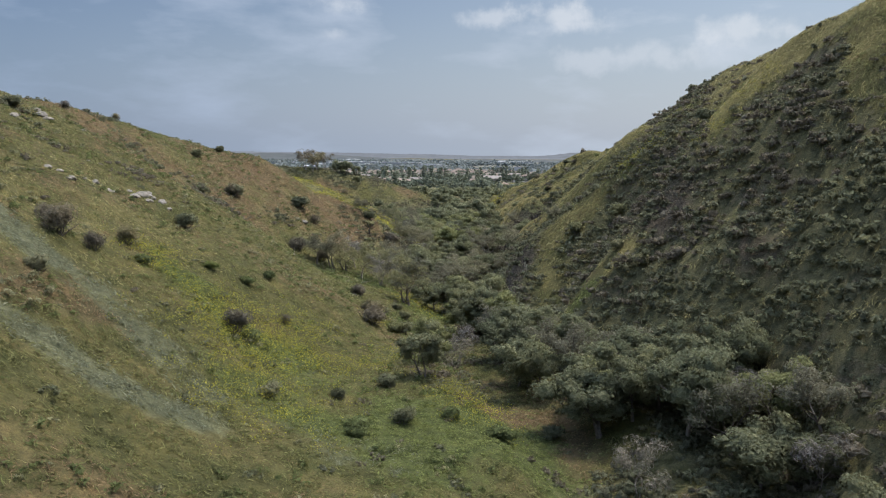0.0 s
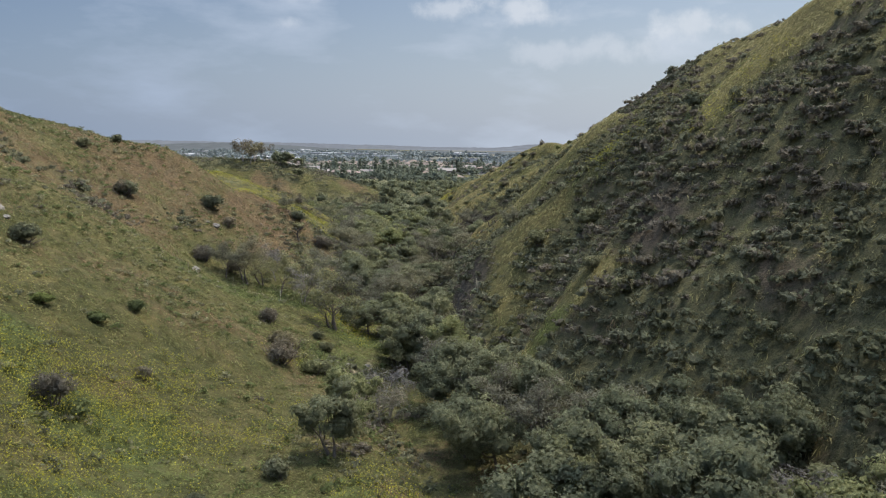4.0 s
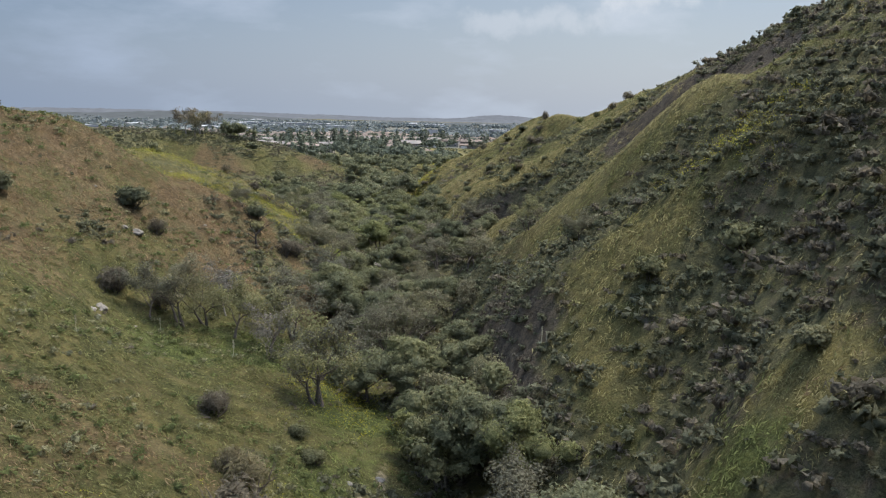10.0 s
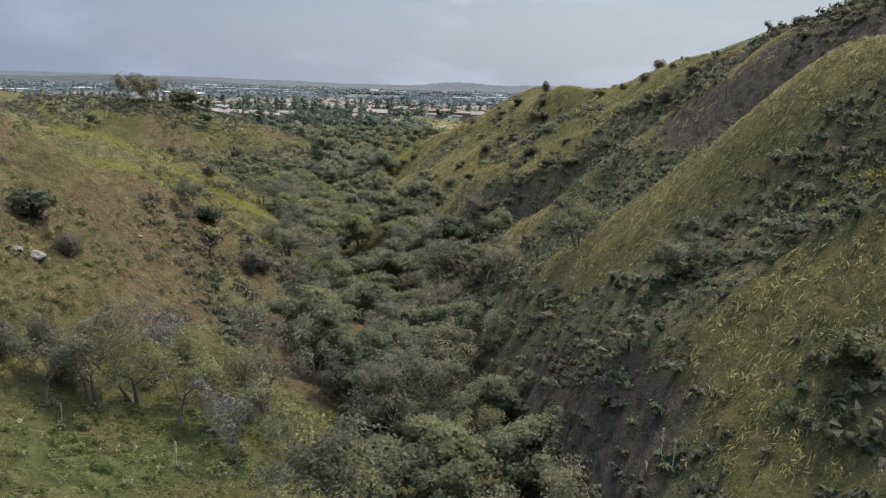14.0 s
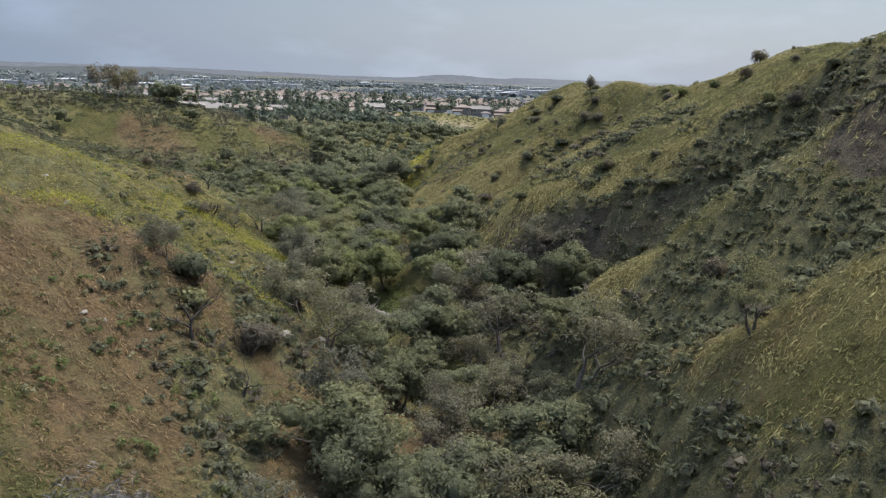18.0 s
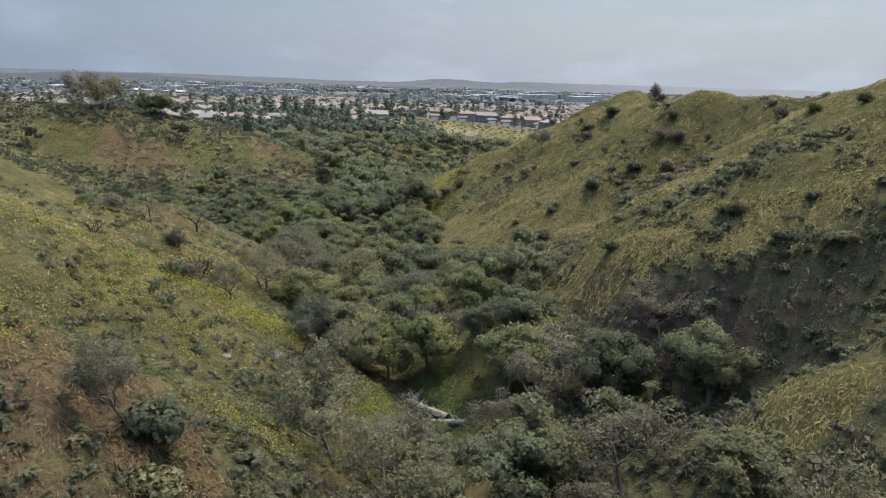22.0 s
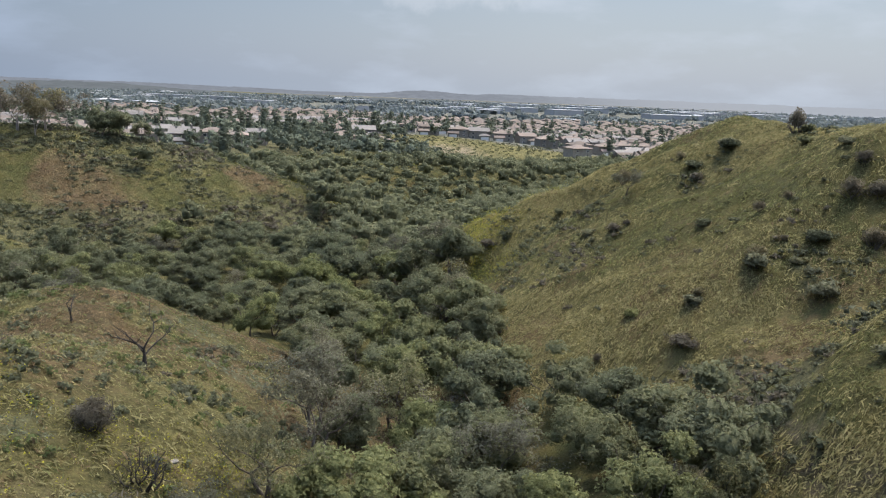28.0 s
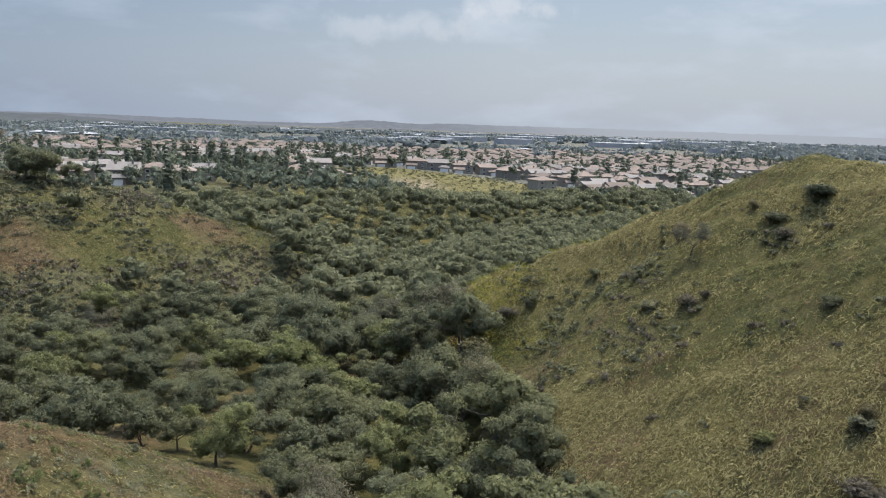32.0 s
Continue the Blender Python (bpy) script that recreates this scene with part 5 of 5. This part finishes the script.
for i, (x, y, a) in enumerate(lots[:HOUSE_COUNT]):
    plant(HOUSES[int(hr.integers(len(HOUSES)))], x, y, 1.0, radians(a))

def block_template(w, d, h, rise):
    """A house seen from far: walls and a gabled roof, in four-cornered faces."""
    a, b, e = w / 2, d / 2, 0.4
    wall = [((-a, -b, -3), (a, -b, -3), (a, -b, h), (-a, -b, h)), ((a, -b, -3), (a, b, -3), (a, b, h), (a, -b, h)), ((a, b, -3), (-a, b, -3), (-a, b, h), (a, b, h)), ((-a, b, -3), (-a, -b, -3), (-a, -b, h), (-a, b, h))]
    roof = [((-a - e, -b - e, h - 0.1), (a + e, -b - e, h - 0.1), (a - b, 0, h + rise), (b - a, 0, h + rise)), ((a + e, b + e, h - 0.1), (-a - e, b + e, h - 0.1), (b - a, 0, h + rise), (a - b, 0, h + rise)),
            ((a + e, -b - e, h - 0.1), (a + e, b + e, h - 0.1), (a - b, 0.01, h + rise), (a - b, -0.01, h + rise)), ((-a - e, b + e, h - 0.1), (-a - e, -b - e, h - 0.1), (b - a, -0.01, h + rise), (b - a, 0.01, h + rise))]
    return np.array(wall, float).reshape(-1, 3), np.array(roof, float).reshape(-1, 3)


rest = np.array([p[:2] for p in lots[HOUSE_COUNT:]])
shapes = [block_template(12, 9.5, 5.6, 2.0), block_template(13.5, 10, 5.4, 2.2), block_template(11, 9, 5.8, 1.9)]
hs = np.random.default_rng(29)
sizes = hs.uniform(0.95, 1.15, len(rest))
strew("far_house_walls", [s[0] for s in shapes], rest, sizes, M_STUCCO, "cream walls of the farther houses of the town", "houses", np.random.default_rng(31), 0, 4)
strew("far_house_roofs", [s[1] for s in shapes], rest, sizes, M_TILE, "brown tile roofs of the farther houses", "houses", np.random.default_rng(31), 0, 4)

# warehouses on the plain
for x, y, w, d, h in ((367, 1800, 70, 40, 12), (430, 1850, 60, 40, 10), (300, 1760, 90, 30, 9), (625, 1900, 80, 45, 12), (560, 2100, 120, 50, 11), (480, 2350, 90, 40, 12), (-230, 2300, 260, 40, 10), (-60, 1850, 60, 30, 10), (900, 1900, 140, 60, 10),
                      (1080, 2100, 120, 50, 11), (820, 2300, 150, 60, 12), (1230, 2400, 180, 70, 12), (1020, 2700, 160, 60, 13), (1400, 2300, 160, 60, 12), (740, 2650, 140, 50, 12), (190, 2500, 110, 45, 11)):
    ob = tagged(new("warehouse"), "long white flat-roofed warehouse on the far plain", "warehouse", "warehouses on the plain")
    ob.matrix_basis = pose(x, y, ground_z(x, y), 0, 0, float(hs.normal(0, 6)))
    bm = bmesh.new()
    box(bm, -w / 2, w / 2, -d / 2, d / 2, -4, h)
    part("wall", bm, M_WHITEWALL, ob)
    bm = bmesh.new()
    box(bm, -w / 2 - 0.5, w / 2 + 0.5, -d / 2 - 0.5, d / 2 + 0.5, h + 0.01, h + 0.9)
    part("roof", bm, M_ROOFMETAL, ob)

# town trees, and the tree cover of the plain
# leaf colour made lighter and greyer, to paint in the haze over the town
M_TOWNTREE = leaf_material("town_tree_leaves_hazed", (0.09, 0.104, 0.074), (0.142, 0.158, 0.114), 0.0, 0.3)
tr = np.random.default_rng(37)
TOWN = [far_tree(410 + i, 8, 40, 0.95, 0.75, 5, True) for i in range(4)]


def pine_template(seed):
    r = np.random.default_rng(seed)
    out = []
    for k in range(7):
        z = 2.5 + 1.3 * k
        out.append(clump(np.array((0, 0, z)), 3.2 * (1 - k / 9.5), 7, 0.9, r, 0.6, solid=0.7, rough=True))
    return np.concatenate(out)


PINES = [pine_template(420 + i) for i in range(3)]


def town_chance(x, y):
    b = np.degrees(np.arctan2(x + 15, y - 197))
    return ((b > -27) & (b < 44)) * ((y > 650) | ((y > 462) & (x < 40)) | ((y > 500) & (x > 145))) * np.clip(0.30 + 0.9 * fbm(x, y, 60, 3, 49) + 0.5 * (y < 500), 0.05, 1)


tp = np.array(scatter(15000, -450, 750, 405, 1150, 5.5, town_chance, tr))
tp = np.concatenate([tp, np.array(scatter(2600, -75, 58, 476, 660, 5.0, lambda x, y: np.clip(0.10 + 0.9 * fbm(x, y, 35, 2, 50), 0.03, 0.8), tr))])
is_pine = tr.uniform(0, 1, len(tp)) < 0.11
strew("town_trees", TOWN, tp[~is_pine], tr.uniform(0.6, 1.3, int((~is_pine).sum())), M_TOWNTREE, "garden and street trees between the houses", "trees", tr)
strew("town_pines", PINES, tp[is_pine], tr.uniform(0.8, 1.4, int(is_pine.sum())), M_TOWNTREE, "dark pines standing over the roofs of the town", "trees", tr)
fp = np.stack([tr.uniform(-2600, 3800, 6400), 1080 + 2050 * tr.uniform(0, 1, 6400) ** 0.8], -1)
fp = fp[(np.abs(np.degrees(np.arctan2(fp[:, 0] + 15, fp[:, 1] - 197)) - 8) < 38) & (fbm(fp[:, 0], fp[:, 1], 400, 3, 57) > -0.25)]
LUMPS = [np.concatenate([clump(np.array((r_.normal() * 14, r_.normal() * 8, 3.0)), 7, 5, 4.0, r_, 0.7, solid=0.85, rough=True) for _ in range(3)]) for r_ in (np.random.default_rng(430 + i) for i in range(4))]
# distance haze is painted into these leaves: paler and bluer than nearer trees
M_PLAINTREE = leaf_material("distant_trees_with_haze", (0.125, 0.145, 0.142), (0.17, 0.192, 0.188), 0.0, 0.35)
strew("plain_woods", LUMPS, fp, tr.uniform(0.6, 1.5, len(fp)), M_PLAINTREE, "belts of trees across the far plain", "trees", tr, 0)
bp = fp[tr.uniform(0, 1, len(fp)) < 0.06] + (20, 25)
strew("plain_buildings", [block_template(46, 24, 8, 0.4)[0], block_template(46, 24, 8, 0.4)[1], block_template(30, 20, 7, 1.5)[1]], bp, tr.uniform(0.5, 1.3, len(bp)), M_WHITEWALL, "pale low buildings scattered over the far plain", "buildings", tr, 0, 4)

# dry bank below the houses: small dark shrubs
bk = np.array(scatter(2600, 30, 150, 518, 650, 3.6, lambda x, y: np.full(len(x), 0.8), tr))
strew("bank_shrubs", SMALL, bk, tr.uniform(0.9, 1.9, len(bk)), M_DARK_BUSH, "dark shrubs dotted over a dry bank", "scrub", tr)
fm = np.array(scatter(32000, -45, 50, 352, 476, 0.7, lambda x, y: np.clip(np.exp(-((y - 470 + 0.1 * x) / 9) ** 2) * ((x > -30) & (x < 38)) * 0.9 + 0.8 * np.exp(-((y - 352 - 0.2 * (x + 20)) / 3.5) ** 2) * ((x > -30) & (x < 2)), 0, 1) * (0.5 + fbm(x, y, 12, 2, 98)), tr))
strew("far_mustard", [b * 1.7 for b in BLOOMS], fm, tr.uniform(0.8, 1.4, len(fm)), M_MUSTARD, "yellow mustard bloom over a far bench", "flowers", tr, 0)

# ---- hills on the horizon, self-lit, grey-blue with painted haze ----
def hazed_hill_material(name, colour, fade):
    """Distant land that glows, haze painted in, thickening eastward until the hills are lost."""
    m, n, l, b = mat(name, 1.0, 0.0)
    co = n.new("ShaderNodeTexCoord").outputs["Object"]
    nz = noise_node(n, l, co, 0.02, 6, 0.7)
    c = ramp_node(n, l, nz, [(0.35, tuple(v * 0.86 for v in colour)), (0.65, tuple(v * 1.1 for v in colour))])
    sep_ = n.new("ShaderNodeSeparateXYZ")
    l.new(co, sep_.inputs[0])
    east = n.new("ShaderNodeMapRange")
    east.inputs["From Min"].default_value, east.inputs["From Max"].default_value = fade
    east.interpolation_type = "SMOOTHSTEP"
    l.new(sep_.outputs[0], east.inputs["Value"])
    # haze colour painted over the hills toward the east, given off as emission
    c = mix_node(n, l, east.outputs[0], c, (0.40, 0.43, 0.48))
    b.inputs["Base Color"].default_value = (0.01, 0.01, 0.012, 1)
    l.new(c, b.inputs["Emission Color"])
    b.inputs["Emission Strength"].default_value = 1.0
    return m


def hill_range(name, y, base, height, seed, colour, fade, bumps=()):
    x = np.linspace(-3600, 4200, 520)
    top = base + height * (0.7 + 0.5 * fbm(x, x * 0 + seed, 900, 4, seed)) + 5.0 * np.abs(fbm(x, x * 0 + 9.0, 40, 3, seed + 7))
    top = top + 0.006 * np.clip(x - 600, 0, 3000)
    for cx, half, up in bumps:
        top = top + up * np.exp(-((x - cx) / half) ** 2) + 0.12 * up * np.exp(-((x - cx) / half) ** 6)
    yy = y - 0.00004 * (x - 400) ** 2
    depth = [(-260, -0.95), (-120, -0.35), (0, 0), (140, -0.6)]
    v = np.stack([np.stack([x, yy + dy, top + k * (top + 75)], -1) for dy, k in depth], 0).reshape(-1, 3)
    i = np.arange(len(x) - 1)
    f = np.concatenate([np.stack([i + k * 520, i + 1 + k * 520, i + 1 + (k + 1) * 520, i + (k + 1) * 520], -1) for k in range(3)])
    me = mesh_from(name, v, f, hazed_hill_material(name, colour, fade))
    me.polygons.foreach_set("use_smooth", np.ones(len(f), bool))
    return tagged(new(name, me), "low hills along the horizon with haze painted into their glow", "hills", kind="structure")


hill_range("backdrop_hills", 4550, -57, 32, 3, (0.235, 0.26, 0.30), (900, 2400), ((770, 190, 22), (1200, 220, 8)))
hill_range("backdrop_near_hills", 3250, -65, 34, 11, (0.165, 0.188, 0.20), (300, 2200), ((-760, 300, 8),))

# ---- rocks, logs and yuccas ----
def rock_mesh(name, seed, flat):
    bm = bmesh.new()
    bmesh.ops.create_icosphere(bm, subdivisions=3, radius=1.0)
    off = Vector((seed * 3.1, seed * 1.7, 0))
    for v in bm.verts:
        p = v.co.copy()
        k = 1 + 0.35 * noise.noise(p * 1.1 + off) + 0.16 * noise.noise(p * 3.0 + off)
        v.co = Vector((p.x * k * 1.5, p.y * k * 0.9, p.z * k * flat))
    me = bpy.data.meshes.new(name)
    bm.to_mesh(me)
    bm.free()
    me.materials.append(M_ROCK)
    return me


ROCKS = [tagged(new("rock_outcrop", rock_mesh("rock", i, f)), "weathered pale sandstone outcrop breaking through the grass", "rock", "sandstone outcrops") for i, f in enumerate((0.55, 0.7, 0.45))]
rr = np.random.default_rng(41)
for x, y, s in (
    (-55.5, 108.4, 1), (-54.3, 99.4, 0.8), (-51.5, 113.3, 0.8), (-42.1, 85.8, 0.9), (-47.2, 99.3, 0.7), (-40.2, 91.2, 1), (-43.0, 99.6, 0.7), (-37.6, 96.1, 1.1),
    (-36.6, 98.3, 1), (-35.4, 99.3, 0.9), (-33.6, 99.4, 0.6), (-43.4, 135.1, 0.7), (-27.9, 148.1, 0.6), (-32.9, 153.8, 0.5), (-27.6, 149.2, 0.8), (-24.4, 129.9, 0.9),
    (-22.1, 130.5, 0.45), (-26.1, 173.9, 0.5), (-20.8, 160.5, 0.5), (-9.2, 171.5, 0.8), (-9.6, 171.6, 0.6), (-9.0, 171.0, 0.5), (-20.6, 161.6, 0.35), (-18.1, 162.7, 0.35),
    (-5.8, 176.8, 0.6), (-33.1, 192.4, 0.4), (8.5, 162.3, 0.7), (-15.1, 192.4, 0.5), (-14.0, 194.5, 0.6), (-19.1, 212.8, 0.4), (-12.0, 196.9, 0.8), (-24.2, 127.0, 0.5),
    (-1.7, 111.6, 0.4), (0.2, 114.2, 0.5),
):
    for k in range(3 if s > 0.8 else 1):
        plant(ROCKS[int(rr.integers(3))], x + float(rr.normal(0, 1.1 * s)), y + float(rr.normal(0, 0.9 * s)), 0.8 * s * float(rr.uniform(0.5, 1.0)), float(rr.normal(1.9, 0.4)))


def log_thing(x, y, turn, length, seed):
    r = np.random.default_rng(seed)
    ob = tagged(new("fallen_log"), "bleached fallen tree trunk lying in the creek bed", "log", "fallen logs")
    pts, rad, d = limb((-length / 2, 0, 0.25), (1, 0, 0.02), length, 0.30, r, 0.12, 6, 0.0)
    v, f = tube(pts, [q + 0.05 for q in rad], 8)
    link("trunk", mesh_from("log_trunk", v, f, M_DEAD), ob)
    for i in range(3):
        a = r.uniform(-1, 1)
        p2, r2, _ = limb(pts[2 + i], (0.6, a, 0.35), length * 0.28, 0.11, r, 0.2, 3, 0.05)
        v, f = tube(p2, r2, 5)
        link("branch", mesh_from("log_branch", v, f, M_DEAD), ob)
    ob.matrix_basis = Matrix.LocRotScale((x, y, ground_z(x, y)), Euler((0, 0, turn)), None)


log_thing(0.6, 198.5, 2.2, 4.2, 1)
log_thing(2.2, 196.0, 2.9, 4.5, 2)
log_thing(-0.8, 201.5, 1.6, 4.0, 3)

M_YUCCA = plain_material("cream_yucca_bloom", (0.30, 0.28, 0.19), (0.45, 0.42, 0.31), 6.0, 0.8, 0.02)
M_BLADE = plain_material("grey_green_yucca_blade", (0.14, 0.16, 0.11), (0.24, 0.26, 0.18), 6.0, 0.7, 0.02)


def yucca_thing():
    r = np.random.default_rng(5)
    ob = tagged(new("yucca"), "flowering yucca with a tall cream spike", "yucca", "yuccas")
    v, f = tube([(0, 0, -0.2), (0.02, 0, 0.8), (0.03, 0.02, 1.6), (0.02, 0.04, 2.4)], (0.05, 0.04, 0.035, 0.01), 6)
    link("stalk", mesh_from("yucca_stalk", v, f, M_YUCCA), ob)
    p = np.stack([r.normal(0, 0.05, 130), r.normal(0, 0.05, 130), r.uniform(1.3, 2.3, 130)], -1)
    link("flower_spike", mesh_from("yucca_flowers", sprays(p, unit(r.normal(size=(130, 3))), 0.045, r, 0.8), tris_for(130), M_YUCCA), ob)
    pieces = []
    for i in range(38):
        a, up = r.uniform(0, 6.28), r.uniform(0.2, 1.2)
        pieces.append(tube([(0, 0, 0.05), (0.3 * math.cos(a), 0.3 * math.sin(a), 0.05 + 0.3 * up), (0.6 * math.cos(a), 0.6 * math.sin(a), 0.55 * up)], (0.03, 0.022, 0.003), 3))
    v, f = joined(pieces)
    link("rosette", mesh_from("yucca_rosette", v, f, M_BLADE), ob)
    return ob


YUCCA = yucca_thing()
for x, y, s in (
    (-12.9, 129.1, 0.9), (14.0, 120.4, 0.9), (-21.5, 115.3, 0.7), (-20.1, 132.2, 0.7), (15.5, 203.4, 0.9), (-32.8, 294.1, 0.8), (-34.7, 293.3, 0.8), (-32.3, 289.0, 0.9),
    (35.7, 184.4, 0.7), (13.9, 121.7, 0.9),
):
    plant(YUCCA, x, y, s * 0.8)

# ---- tall gum trees on the far crest, and pale leafless sycamores by the road ----
GUM = tree_thing("gum_tree", tree_meshes("gum", 601, 11, 4.0, M_OAK, M_BARK, 2400, 0.2, 20, stems=1, foot=0.2), "tall thin gum tree standing over the far crest", "tree", "gum trees")
SYCAMORE = tree_thing("sycamore", tree_meshes("sycamore", 602, 9, 7.0, M_BROWN_BUSH, M_DEAD, 1800, 0.3, 40, twigs=3, stems=2, foot=0.18, solid=0, slim=0.3), "pale half-bare sycamore tree beside the road", "tree", "sycamores by the road")
LIME = tree_thing("shade_tree", tree_meshes("shade", 603, 6.5, 8.0, M_GREEN_BUSH, M_BARK, 2600, 0.2, 28, stems=1), "round bright green shade tree on the plateau", "tree", "shade trees")
for kind, x, y, s in (
    (GUM, -52, 352, 0.8), (GUM, -49, 356, 0.65), (GUM, -56, 360, 0.7),
    (SYCAMORE, -62.0, 334.2, 0.95), (SYCAMORE, -57.8, 336.7, 0.85), (SYCAMORE, -54.7, 340.6, 0.75), (SYCAMORE, -59.1, 334.2, 0.7),
    (SYCAMORE, -62, 372, 0.95), (SYCAMORE, -70, 378, 1.05), (SYCAMORE, -78, 370, 0.9), (SYCAMORE, -57, 380, 0.8), (SYCAMORE, -88, 382, 1.0), (SYCAMORE, -98, 376, 0.9), (SYCAMORE, -110, 384, 1.0), (SYCAMORE, -66, 390, 0.8),
    (LIME, -92, 362, 0.95), (LIME, -100, 366, 1.0), (LIME, -84, 366, 0.8), (LIME, -112, 362, 0.9),
):
    plant(kind, x, y, s)

# ---- low road rail along the far crest ----
rail = tagged(new("road_rail"), "pale timber rail along the road on the crest", "fence")
bm = bmesh.new()
pts = [(-92 + 6.0 * i, 357 + 0.9 * i) for i in range(12)]
for a, b in zip(pts, pts[1:]):
    za, zb = ground_z(*a), ground_z(*b)
    for h in (0.45, 0.95):
        q = [bm.verts.new((p[0], p[1] + o, z + h + e)) for p, z in ((a, za), (b, zb)) for o, e in ((-0.06, -0.09), (0.06, -0.09), (0.06, 0.09), (-0.06, 0.09))]
        for k in range(4):
            bm.faces.new((q[k], q[(k + 1) % 4], q[4 + (k + 1) % 4], q[4 + k]))
part("rail", bm, M_DEAD, rail)
for a in pts:
    bm = bmesh.new()
    z = ground_z(*a)
    box(bm, a[0] - 0.09, a[0] + 0.09, a[1] - 0.09, a[1] + 0.09, z - 0.4, z + 1.15)
    part("post", bm, M_DEAD, rail)
